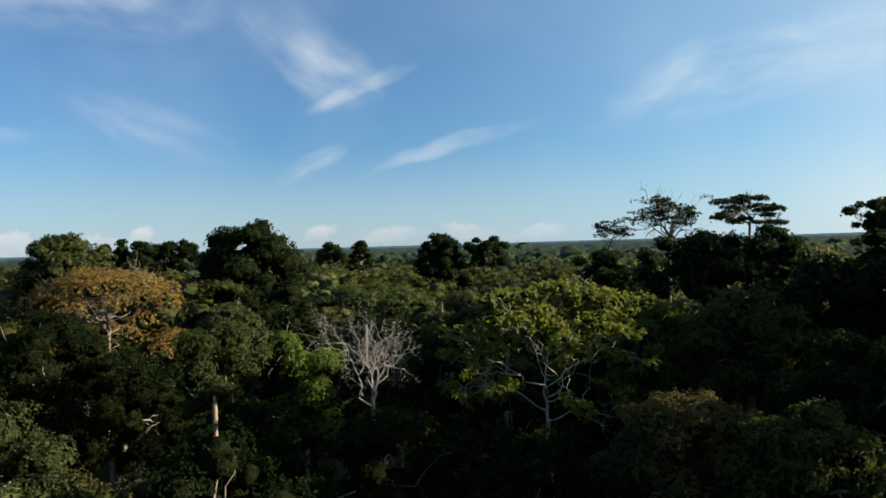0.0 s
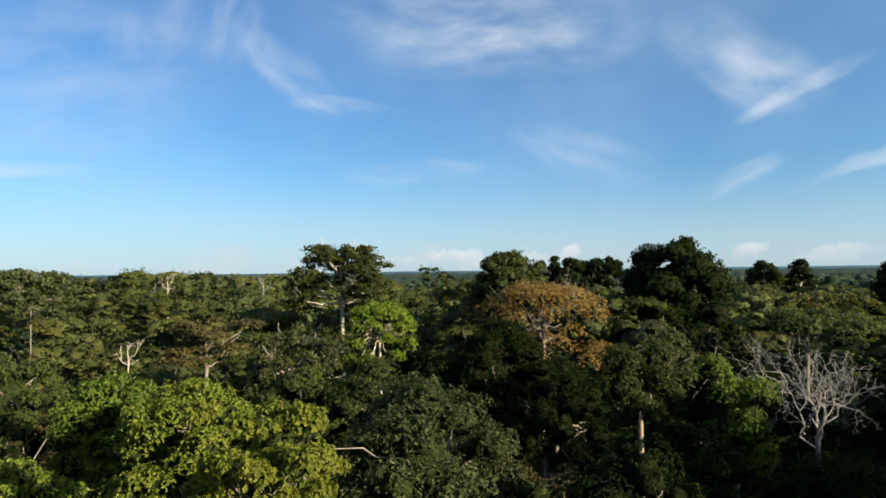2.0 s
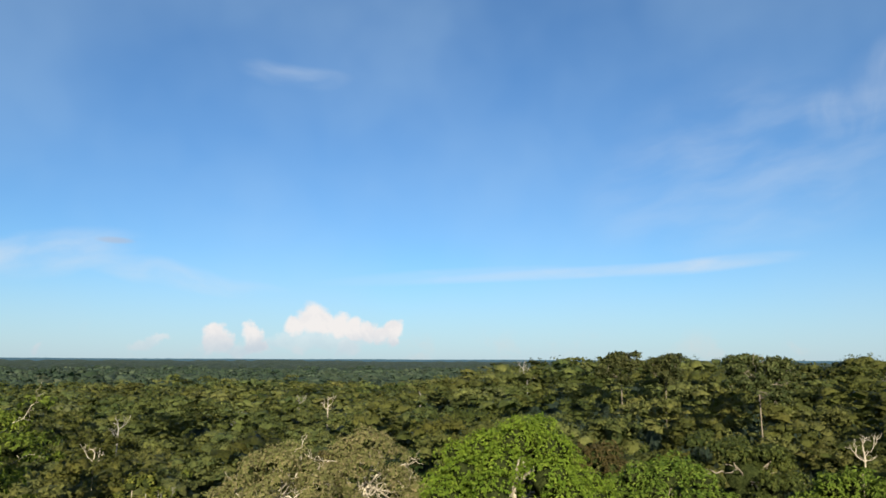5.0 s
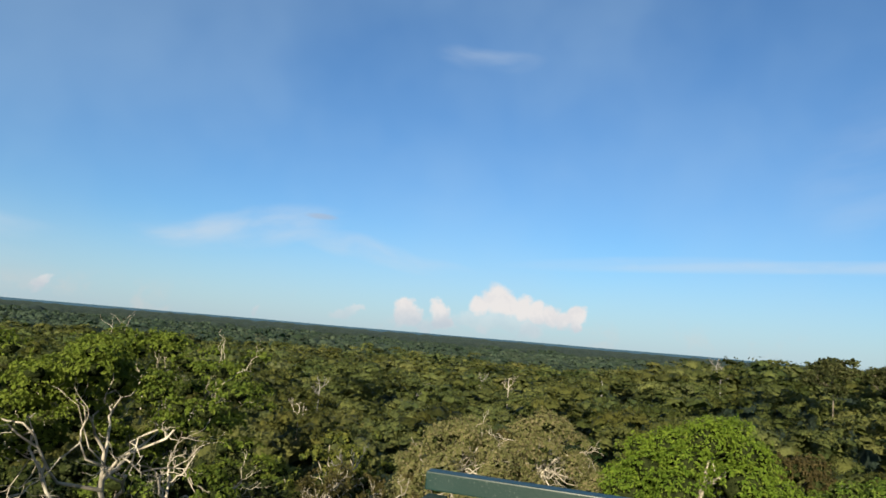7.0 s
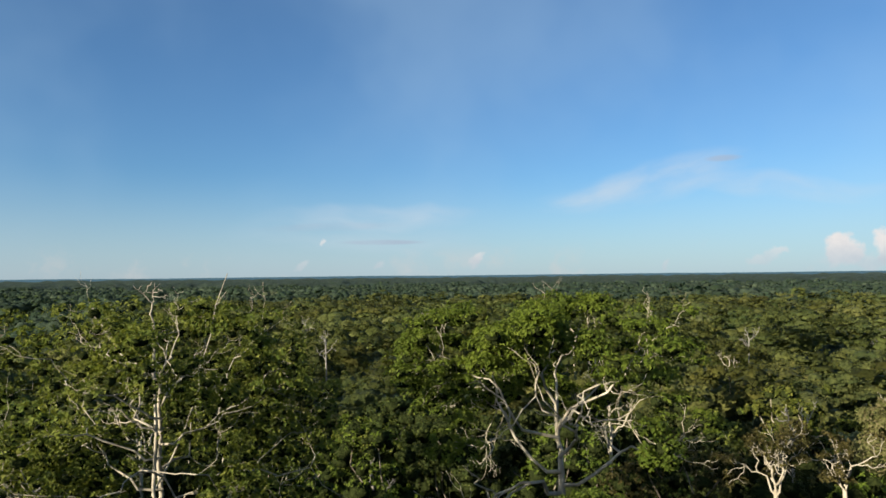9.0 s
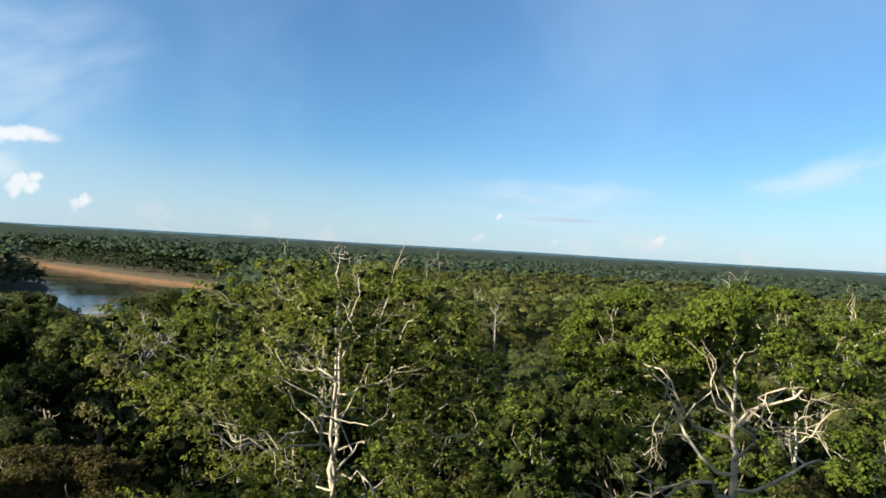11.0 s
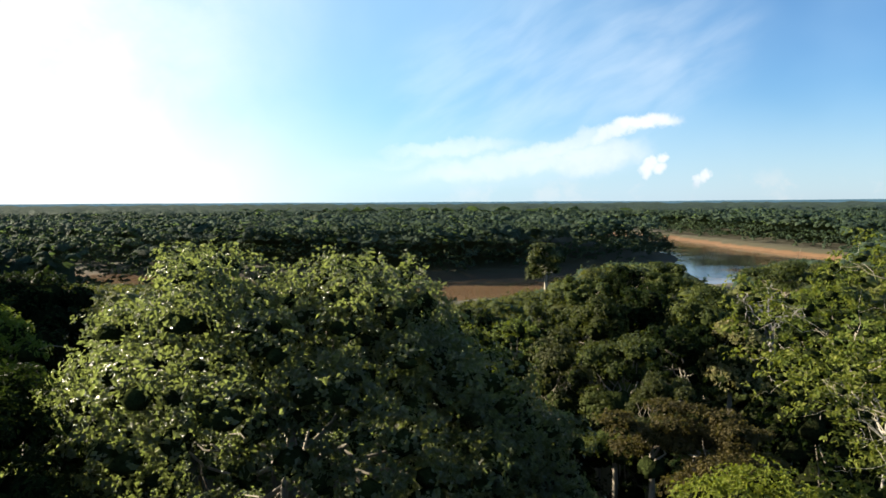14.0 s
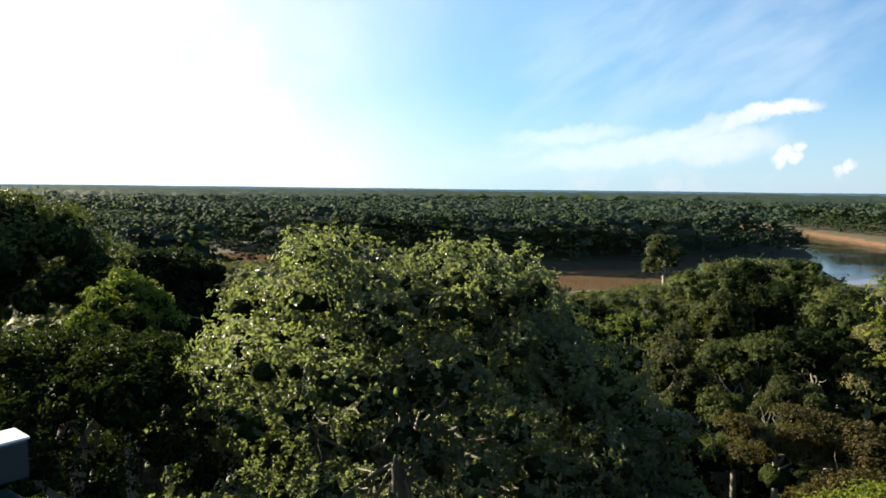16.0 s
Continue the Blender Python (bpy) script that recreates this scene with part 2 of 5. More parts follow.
def leaf_material(name, dark, light, tip, patch=0.09, gloss=0.5, through_light=0.28, shine=0.12, tinted=False, lumpy=False, haze_sheen=0.0, tips=0.55):
    """Leaves: tone varies leaf by leaf, limb by limb and tree by tree; light also shines through them."""
    m, nt = material(name)
    geo = nt.nodes.new("ShaderNodeNewGeometry")
    info = nt.nodes.new("ShaderNodeObjectInfo")
    big = mnode(nt, "ShaderNodeTexNoise", Vector=geo.outputs["Position"], Scale=patch, Detail=2.0)
    fine = mnode(nt, "ShaderNodeTexNoise", Vector=geo.outputs["Position"], Scale=0.9, Detail=3.0)
    leaf = geo.outputs["Random Per Island"]
    mixed = nt.nodes.new("ShaderNodeMath")
    mixed.operation = "ADD"
    nt.links.new(mrange(nt, big.outputs["Fac"], 0.32, 0.68, -0.15, 0.65), mixed.inputs[0])
    nt.links.new(mrange(nt, fine.outputs["Fac"], 0.3, 0.7, -0.12, 0.4), mixed.inputs[1])
    col = mmix(nt, mixed.outputs[0], (*dark, 1), (*light, 1))
    col = mmix(nt, mrange(nt, leaf, tips, 1.0, 0.0, 0.4 if lumpy else 0.75), col, (*tip, 1))
    if lumpy:                      # near-black noise spots painted in as shaded gaps between the tufts
        shaded_gaps = mnode(nt, "ShaderNodeTexNoise", Vector=geo.outputs["Position"], Scale=1.1, Detail=6.0, Roughness=0.75)
        col = mmix(nt, mrange(nt, shaded_gaps.outputs["Fac"], 0.36, 0.48, 0.7 if not haze_sheen else 0.3, 0.0), col, (0.006, 0.009, 0.003, 1))
    val = nt.nodes.new("ShaderNodeHueSaturation")
    nt.links.new(col, val.inputs["Color"])
    nt.links.new(mrange(nt, info.outputs["Random"], 0, 1, 0.485, 0.515), val.inputs["Hue"])
    nt.links.new(mrange(nt, info.outputs["Random"], 0, 1, 0.72, 1.25), val.inputs["Value"])
    tufts = mnode(nt, "ShaderNodeTexNoise", Vector=geo.outputs["Position"], Scale=1.7 if lumpy else 3.4, Detail=5.0, Roughness=0.7)
    relief = mnode(nt, "ShaderNodeBump", Height=tufts.outputs["Fac"], Strength=1.0, Distance=0.6 if lumpy else 0.22)
    if tinted:                     # trees of a joined forest differ as single ones do
        at = nt.nodes.new("ShaderNodeAttribute")
        at.attribute_name = "tint"
        nt.links.new(mmix(nt, mrange(nt, at.outputs["Fac"], 0.91, 0.94, 0.0, 0.5), col, (0.085, 0.083, 0.040, 1)), val.inputs["Color"])
        nt.links.new(mrange(nt, at.outputs["Fac"], 0, 1, 0.462, 0.52), val.inputs["Hue"])
        steps = nt.nodes.new("ShaderNodeMath")
        steps.operation = "FRACT"
        more = nt.nodes.new("ShaderNodeMath")
        more.operation = "MULTIPLY"
        more.inputs[1].default_value = 7.0
        nt.links.new(at.outputs["Fac"], more.inputs[0])
        nt.links.new(more.outputs[0], steps.inputs[0])
        nt.links.new(mrange(nt, steps.outputs[0], 0, 1, *((0.72, 1.4) if haze_sheen else (0.6, 1.65))), val.inputs["Value"])
        nt.links.new(mrange(nt, steps.outputs[0], 0, 1, 1.0, 0.85), val.inputs["Saturation"])
    p = mnode(nt, "ShaderNodeBsdfPrincipled", Base_Color=val.outputs[0], Normal=relief.outputs[0], Roughness=gloss, Specular_IOR_Level=shine, Sheen_Weight=haze_sheen, Sheen_Roughness=0.45, Sheen_Tint=(0.72, 0.88, 1.0, 1))
    tr = mnode(nt, "ShaderNodeBsdfTranslucent", Color=mmix(nt, 0.6, val.outputs[0], (tip[0] * 1.3, tip[1] * 1.4, tip[2] * 0.6, 1)))
    mix = nt.nodes.new("ShaderNodeMixShader")
    mix.inputs[0].default_value = through_light
    nt.links.new(p.outputs[0], mix.inputs[1])
    nt.links.new(tr.outputs[0], mix.inputs[2])
    out = nt.nodes.new("ShaderNodeOutputMaterial")
    nt.links.new(mix.outputs[0], out.inputs[0])
    return m


LEAF = {
    "olive": leaf_material("olive_leaves", (0.016, 0.028, 0.009), (0.052, 0.067, 0.015), (0.088, 0.101, 0.024)),
    # near-black green that puts the shade of dark trees into the leaves
    "deep": leaf_material("shade_dark_green_leaves", (0.003, 0.008, 0.003), (0.012, 0.022, 0.007), (0.029, 0.043, 0.012), shine=0.03),
    "bright": leaf_material("bright_green_leaves", (0.038, 0.062, 0.009), (0.086, 0.116, 0.014), (0.126, 0.152, 0.026)),
    "green": leaf_material("mid_green_leaves", (0.026, 0.044, 0.009), (0.068, 0.090, 0.016), (0.108, 0.130, 0.028)),
    "vivid": leaf_material("vivid_green_leaves", (0.075, 0.135, 0.010), (0.130, 0.205, 0.016), (0.180, 0.245, 0.030)),
    "fresh": leaf_material("fresh_green_leaves", (0.052, 0.094, 0.009), (0.104, 0.152, 0.014), (0.148, 0.194, 0.027)),
    "yellow": leaf_material("yellow_green_leaves", (0.052, 0.078, 0.013), (0.125, 0.148, 0.027), (0.195, 0.210, 0.046)),
    "glossy": leaf_material("glossy_leaves", (0.024, 0.033, 0.018), (0.058, 0.071, 0.035), (0.132, 0.152, 0.072), tips=0.5, gloss=0.30, shine=0.7, through_light=0.55),
    "rust": leaf_material("rust_orange_leaves", (0.115, 0.074, 0.020), (0.195, 0.122, 0.034), (0.245, 0.158, 0.055)),
    "beige": leaf_material("pale_dry_leaves", (0.085, 0.098, 0.034), (0.155, 0.160, 0.062), (0.260, 0.215, 0.130)),
    "brown": leaf_material("brownish_leaves", (0.034, 0.033, 0.011), (0.080, 0.068, 0.023), (0.112, 0.094, 0.036)),
    "grey": leaf_material("grey_green_leaves", (0.020, 0.030, 0.011), (0.052, 0.061, 0.021), (0.083, 0.087, 0.034)),
    "lime": leaf_material("lime_green_leaves", (0.066, 0.100, 0.012), (0.133, 0.165, 0.019), (0.196, 0.215, 0.037)),
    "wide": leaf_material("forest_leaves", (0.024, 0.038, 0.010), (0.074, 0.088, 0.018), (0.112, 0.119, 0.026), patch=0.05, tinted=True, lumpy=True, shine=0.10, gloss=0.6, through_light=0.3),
    # bluer, lifted leaf colours and a sheen put distance haze into the canopy
    "far": leaf_material("haze_tinted_far_leaves", (0.018, 0.037, 0.026), (0.049, 0.075, 0.046), (0.072, 0.102, 0.060), patch=0.03, tinted=True, lumpy=True, shine=0.05, gloss=0.7, through_light=0.42, haze_sheen=0.022),
}


def shade_core_material(name, dark, light, varied=False):
    """Twigs and inner leaves of a crown, their shade put into the dark colour."""
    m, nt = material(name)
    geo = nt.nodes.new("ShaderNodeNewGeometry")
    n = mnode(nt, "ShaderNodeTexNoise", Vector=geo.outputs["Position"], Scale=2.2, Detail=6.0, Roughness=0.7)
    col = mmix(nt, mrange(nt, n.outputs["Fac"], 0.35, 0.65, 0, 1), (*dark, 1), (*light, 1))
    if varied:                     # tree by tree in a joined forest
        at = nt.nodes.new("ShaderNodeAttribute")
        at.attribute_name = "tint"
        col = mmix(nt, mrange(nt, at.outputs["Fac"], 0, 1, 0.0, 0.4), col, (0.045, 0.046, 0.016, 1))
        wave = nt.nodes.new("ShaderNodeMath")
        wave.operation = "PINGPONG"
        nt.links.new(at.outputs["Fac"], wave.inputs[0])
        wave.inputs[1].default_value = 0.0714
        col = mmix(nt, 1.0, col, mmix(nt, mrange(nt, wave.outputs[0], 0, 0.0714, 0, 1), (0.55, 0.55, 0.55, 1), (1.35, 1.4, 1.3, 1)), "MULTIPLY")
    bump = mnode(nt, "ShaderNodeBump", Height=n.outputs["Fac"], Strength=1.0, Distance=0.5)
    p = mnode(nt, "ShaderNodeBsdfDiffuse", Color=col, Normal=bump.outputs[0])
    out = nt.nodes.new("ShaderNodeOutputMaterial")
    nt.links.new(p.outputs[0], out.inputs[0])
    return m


SHADE_CORE = shade_core_material("dark_shade_core", (0.005, 0.006, 0.003), (0.016, 0.020, 0.008))
HALF_SHADE_CORE = shade_core_material("half_dark_shade_core", (0.010, 0.015, 0.006), (0.034, 0.044, 0.015))


def bark_material(name, dark, light):
    m, nt = material(name)
    geo = nt.nodes.new("ShaderNodeNewGeometry")
    mp = mnode(nt, "ShaderNodeMapping", Vector=geo.outputs["Position"])
    mp.inputs["Scale"].default_value = (1, 1, 0.35)
    a = mnode(nt, "ShaderNodeTexNoise", Vector=mp.outputs[0], Scale=1.6, Detail=5.0)
    b = mnode(nt, "ShaderNodeTexNoise", Vector=mp.outputs[0], Scale=14.0, Detail=4.0)
    col = mmix(nt, mrange(nt, a.outputs["Fac"], 0.3, 0.7, 0, 1), (*dark, 1), (*light, 1))
    col = mmix(nt, mrange(nt, b.outputs["Fac"], 0.35, 0.7, 0.35, 0.0), col, (dark[0] * 0.5, dark[1] * 0.5, dark[2] * 0.5, 1))
    bump = mnode(nt, "ShaderNodeBump", Height=b.outputs["Fac"], Strength=0.5, Distance=0.03)
    p = mnode(nt, "ShaderNodeBsdfPrincipled", Base_Color=col, Roughness=0.85, Normal=bump.outputs[0])
    out = nt.nodes.new("ShaderNodeOutputMaterial")
    nt.links.new(p.outputs[0], out.inputs[0])
    return m


PALE_BARK = bark_material("pale_bark", (0.210, 0.185, 0.145), (0.450, 0.415, 0.350))
GREY_BARK = bark_material("grey_bark", (0.089, 0.074, 0.059), (0.207, 0.185, 0.148))
DEAD_WOOD = bark_material("bleached_dead_wood", (0.130, 0.122, 0.116), (0.245, 0.238, 0.228))
STUMP_WOOD = bark_material("broken_trunk_wood", (0.150, 0.102, 0.062), (0.260, 0.190, 0.120))


def ground_material():
    m, nt = material("forest_floor_and_river_bank")
    geo = nt.nodes.new("ShaderNodeNewGeometry")
    s = mnode(nt, "ShaderNodeSeparateXYZ", Vector=geo.outputs["Position"])
    n1 = mnode(nt, "ShaderNodeTexNoise", Vector=geo.outputs["Position"], Scale=0.12, Detail=6.0)
    n2 = mnode(nt, "ShaderNodeTexNoise", Vector=geo.outputs["Position"], Scale=1.5, Detail=4.0)
    litter = mmix(nt, n2.outputs["Fac"], (0.022, 0.019, 0.010, 1), (0.044, 0.041, 0.018, 1))
    soil = mmix(nt, mrange(nt, n1.outputs["Fac"], 0.3, 0.7, 0, 1), (0.080, 0.038, 0.015, 1), (0.125, 0.066, 0.028, 1))
    wob = nt.nodes.new("ShaderNodeMath")
    wob.operation = "ADD"
    nt.links.new(s.outputs[2], wob.inputs[0])
    nt.links.new(mrange(nt, n1.outputs["Fac"], 0.3, 0.7, -0.8, 0.8), wob.inputs[1])
    sand = nt.nodes.new("ShaderNodeAttribute")
    sand.attribute_name = "sand"
    bank = mmix(nt, sand.outputs["Fac"], (0.041, 0.030, 0.016, 1), soil)
    col = mmix(nt, mrange(nt, wob.outputs[0], -2.0, -1.0, 0.0, 1.0), bank, litter)
    p = mnode(nt, "ShaderNodeBsdfPrincipled", Base_Color=col, Roughness=0.95)
    out = nt.nodes.new("ShaderNodeOutputMaterial")
    nt.links.new(p.outputs[0], out.inputs[0])
    return m


def water_material():
    m, nt = material("muddy_river_water")
    geo = nt.nodes.new("ShaderNodeNewGeometry")
    n1 = mnode(nt, "ShaderNodeTexNoise", Vector=geo.outputs["Position"], Scale=0.03, Detail=4.0)
    n2 = mnode(nt, "ShaderNodeTexNoise", Vector=geo.outputs["Position"], Scale=0.9, Detail=4.0)
    col = mmix(nt, n1.outputs["Fac"], (0.120, 0.074, 0.043, 1), (0.155, 0.100, 0.061, 1))
    bump = mnode(nt, "ShaderNodeBump", Height=n2.outputs["Fac"], Strength=0.2, Distance=0.08)
    p = mnode(nt, "ShaderNodeBsdfPrincipled", Base_Color=col, Roughness=mrange(nt, n1.outputs["Fac"], 0.42, 0.6, 0.05, 0.15), IOR=1.33, Normal=bump.outputs[0])
    out = nt.nodes.new("ShaderNodeOutputMaterial")
    nt.links.new(p.outputs[0], out.inputs[0])
    return m


def paint_material():
    m, nt = material("worn_green_paint")
    tc = nt.nodes.new("ShaderNodeTexCoord")
    a = mnode(nt, "ShaderNodeTexNoise", Vector=tc.outputs["Object"], Scale=3.0, Detail=4.0)
    b = mnode(nt, "ShaderNodeTexNoise", Vector=tc.outputs["Object"], Scale=90.0, Detail=3.0)
    c = mnode(nt, "ShaderNodeTexNoise", Vector=tc.outputs["Object"], Scale=4.0, Detail=1.0)
    col = mmix(nt, a.outputs["Fac"], (0.001, 0.011, 0.010, 1), (0.002, 0.018, 0.016, 1))
    spots = nt.nodes.new("ShaderNodeMath")
    spots.operation = "MULTIPLY"
    nt.links.new(mrange(nt, b.outputs["Fac"], 0.62, 0.66, 0, 1), spots.inputs[0])
    nt.links.new(mrange(nt, c.outputs["Fac"], 0.50, 0.58, 0, 1), spots.inputs[1])
    place = mnode(nt, "ShaderNodeSeparateXYZ", Vector=tc.outputs["Object"])
    worn = nt.nodes.new("ShaderNodeMath")      # the paint has flaked towards one end of the rail
    worn.operation = "MULTIPLY"
    nt.links.new(spots.outputs[0], worn.inputs[0])
    nt.links.new(mrange(nt, place.outputs[1], -0.2, 0.8, 0.1, 1.0), worn.inputs[1])
    col = mmix(nt, worn.outputs[0], col, (0.30, 0.33, 0.31, 1))
    bump = mnode(nt, "ShaderNodeBump", Height=b.outputs["Fac"], Strength=0.15, Distance=0.004)
    p = mnode(nt, "ShaderNodeBsdfPrincipled", Base_Color=col, Roughness=0.4, Specular_IOR_Level=0.3, Normal=bump.outputs[0])
    out = nt.nodes.new("ShaderNodeOutputMaterial")
    nt.links.new(p.outputs[0], out.inputs[0])
    return m


def plain_material(name, colour, rough, vary=0.25, scale=6.0):
    m, nt = material(name)
    tc = nt.nodes.new("ShaderNodeTexCoord")
    a = mnode(nt, "ShaderNodeTexNoise", Vector=tc.outputs["Object"], Scale=scale, Detail=5.0)
    dark = tuple(c * (1 - vary) for c in colour)
    col = mmix(nt, mrange(nt, a.outputs["Fac"], 0.3, 0.7, 0, 1), (*dark, 1), (*colour, 1))
    p = mnode(nt, "ShaderNodeBsdfPrincipled", Base_Color=col, Roughness=rough)
    out = nt.nodes.new("ShaderNodeOutputMaterial")
    nt.links.new(p.outputs[0], out.inputs[0])
    return m



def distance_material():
    """The last line of land, a plain backdrop whose blue-green glow stands for haze."""
    m, nt = material("glowing_haze_distance")
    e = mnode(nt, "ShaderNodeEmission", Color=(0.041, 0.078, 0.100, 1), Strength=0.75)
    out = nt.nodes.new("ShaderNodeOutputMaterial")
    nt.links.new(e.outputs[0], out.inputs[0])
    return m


# rail paint once more, its navy shade on this side put into the colour
BACK_PAINT_SHADED = plain_material("shaded_rail_paint", (0.016, 0.030, 0.040), 0.3, 0.35, 9.0)
GROUND, WATER, PAINT = ground_material(), water_material(), paint_material()
PLATE = plain_material("pale_aluminium_plate", (0.62, 0.64, 0.64), 0.35, 0.12)
DECKING = plain_material("weathered_deck_boards", (0.22, 0.17, 0.12), 0.8, 0.4)

# ---- ground, river ----
COURSE = [(900, -230, 55), (620, -245, 52), (420, -262, 50), (280, -278, 50), (145, -305, 50), (80, -372, 52), (25, -445, 54), (0, -510, 58), (-8, -576, 62), (56, -669, 65), (148, -842, 65), (260, -960, 60), (420, -1040, 60), (800, -1100, 55)]


def river_gap(x, y):
    """How far each place lies outside the river's edge (negative in the water)."""
    best = np.full(np.shape(x), 1e9)
    for (ax, ay, aw), (bx, by, bw) in zip(COURSE, COURSE[1:]):
        vx, vy = bx - ax, by - ay
        k = np.clip(((x - ax) * vx + (y - ay) * vy) / (vx * vx + vy * vy), 0, 1)
        best = np.minimum(best, np.hypot(x - ax - k * vx, y - ay - k * vy) - aw - k * (bw - aw))
    return best


def ease(v, a, b):
    k = np.clip((v - a) / (b - a), 0, 1)
    return k * k * (3 - 2 * k)


def sandy(x, y):
    """1 along the outer bank of the bend, where the river leaves bare orange soil."""
    return ((x + 8) * 0.863 + (y + 576) * 0.506 < 0).astype(float) * ease(-y, 520, 590)


def terrain(x, y):
    """Height of the forest floor: a low rise on one side, the river cut into the plain on the other."""
    d = np.hypot(x, y)
    az = np.degrees(np.arctan2(-x, y))
    rise = ease(az, -75, -45) * (1 - ease(az, 80, 100))
    close = ease(d, 35, 110) * (1 - ease(az, 30, 60)) + ease(d, 70, 230) * ease(az, 30, 60)
    z = (9.0 + 4.7 * ease(az, 38, 60)) * rise * close * (1 - ease(d, 260, 520))
    z = z + 1.2 * np.sin(x * 0.021 + 1.0) * np.cos(y * 0.017) * ease(d, 20, 90)
    g = river_gap(x, y)
    wide = sandy(x, y)
    slope = ease(g + 3 * np.sin(x * 0.05) * np.cos(y * 0.043), -8 + 1 * wide, 3 - 0.5 * wide)
    return np.where(g < 40, z * ease(g, 0, 40) + 0.6 - 7.5 * (1 - slope), z + 0.6)


def mesh_from(name, verts, faces, mat, smooth=False, inner=0, inside=None):
    """A mesh from arrays of corners and of three- or four-cornered faces."""
    me = bpy.data.meshes.new(name)
    n, k = faces.shape
    me.vertices.add(len(verts))
    me.vertices.foreach_set("co", np.asarray(verts, np.float32).ravel())
    me.loops.add(n * k)
    me.loops.foreach_set("vertex_index", faces.astype(np.int32).ravel())
    me.polygons.add(n)
    me.polygons.foreach_set("loop_start", np.arange(0, n * k, k, dtype=np.int32))
    if smooth:
        me.polygons.foreach_set("use_smooth", np.ones(n, bool))
    me.materials.append(mat)
    if inner:                      # the first faces are the crown's close-grown inside, coloured as shade
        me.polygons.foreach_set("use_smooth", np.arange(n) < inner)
        me.materials.append(inside or SHADE_CORE)
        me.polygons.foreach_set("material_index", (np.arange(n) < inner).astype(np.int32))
    me.update(calc_edges=True)
    return me


def polar_sheet(radii, steps, height_at):
    a = np.linspace(0, 2 * np.pi, steps, endpoint=False)
    r = np.asarray(radii)[:, None]
    x, y = -np.sin(a)[None] * r, np.cos(a)[None] * r
    v = np.stack([x, y, height_at(x, y)], -1).reshape(-1, 3)
    i, j = np.meshgrid(np.arange(len(radii) - 1), np.arange(steps), indexing="ij")
    j2 = (j + 1) % steps
    f = np.stack([i * steps + j, (i + 1) * steps + j, (i + 1) * steps + j2, i * steps + j2], -1).reshape(-1, 4)
    return v, f


v, f = polar_sheet(np.concatenate([[0.5], np.arange(6, 240, 12), np.arange(240, 1100, 8), np.geomspace(1100, 4900, 14)]), 360, terrain)
gme = mesh_from("ground", v, f, GROUND, True)
gme.attributes.new("sand", "FLOAT", "POINT").data.foreach_set("value", sandy(v[:, 0], v[:, 1]).astype(np.float32))
ground = tagged(new("ground", gme), "shaded forest floor with bare orange river banks", "ground", kind="structure")

xs, ys = np.arange(-120, 920, 20.0), np.arange(-1200, -120, 20.0)
gx, gy = np.meshgrid(xs, ys, indexing="ij")
v = np.stack([gx, gy, np.full(gx.shape, -4.0)], -1).reshape(-1, 3)
i, j = np.meshgrid(np.arange(len(xs) - 1), np.arange(len(ys) - 1), indexing="ij")
f = np.stack([i * len(ys) + j, (i + 1) * len(ys) + j, (i + 1) * len(ys) + j + 1, i * len(ys) + j + 1], -1).reshape(-1, 4)
keep = river_gap(gx, gy)[:-1, :-1].ravel() < 45
water = tagged(new("water", mesh_from("water", v, f[keep], WATER)), "broad muddy brown river with a calm surface", "river", kind="structure")

# ---- how trees are made ----
UP = np.array([0, 0, 1.0])


def unit(v):
    return v / np.maximum(np.linalg.norm(v, axis=-1, keepdims=True), 1e-9)


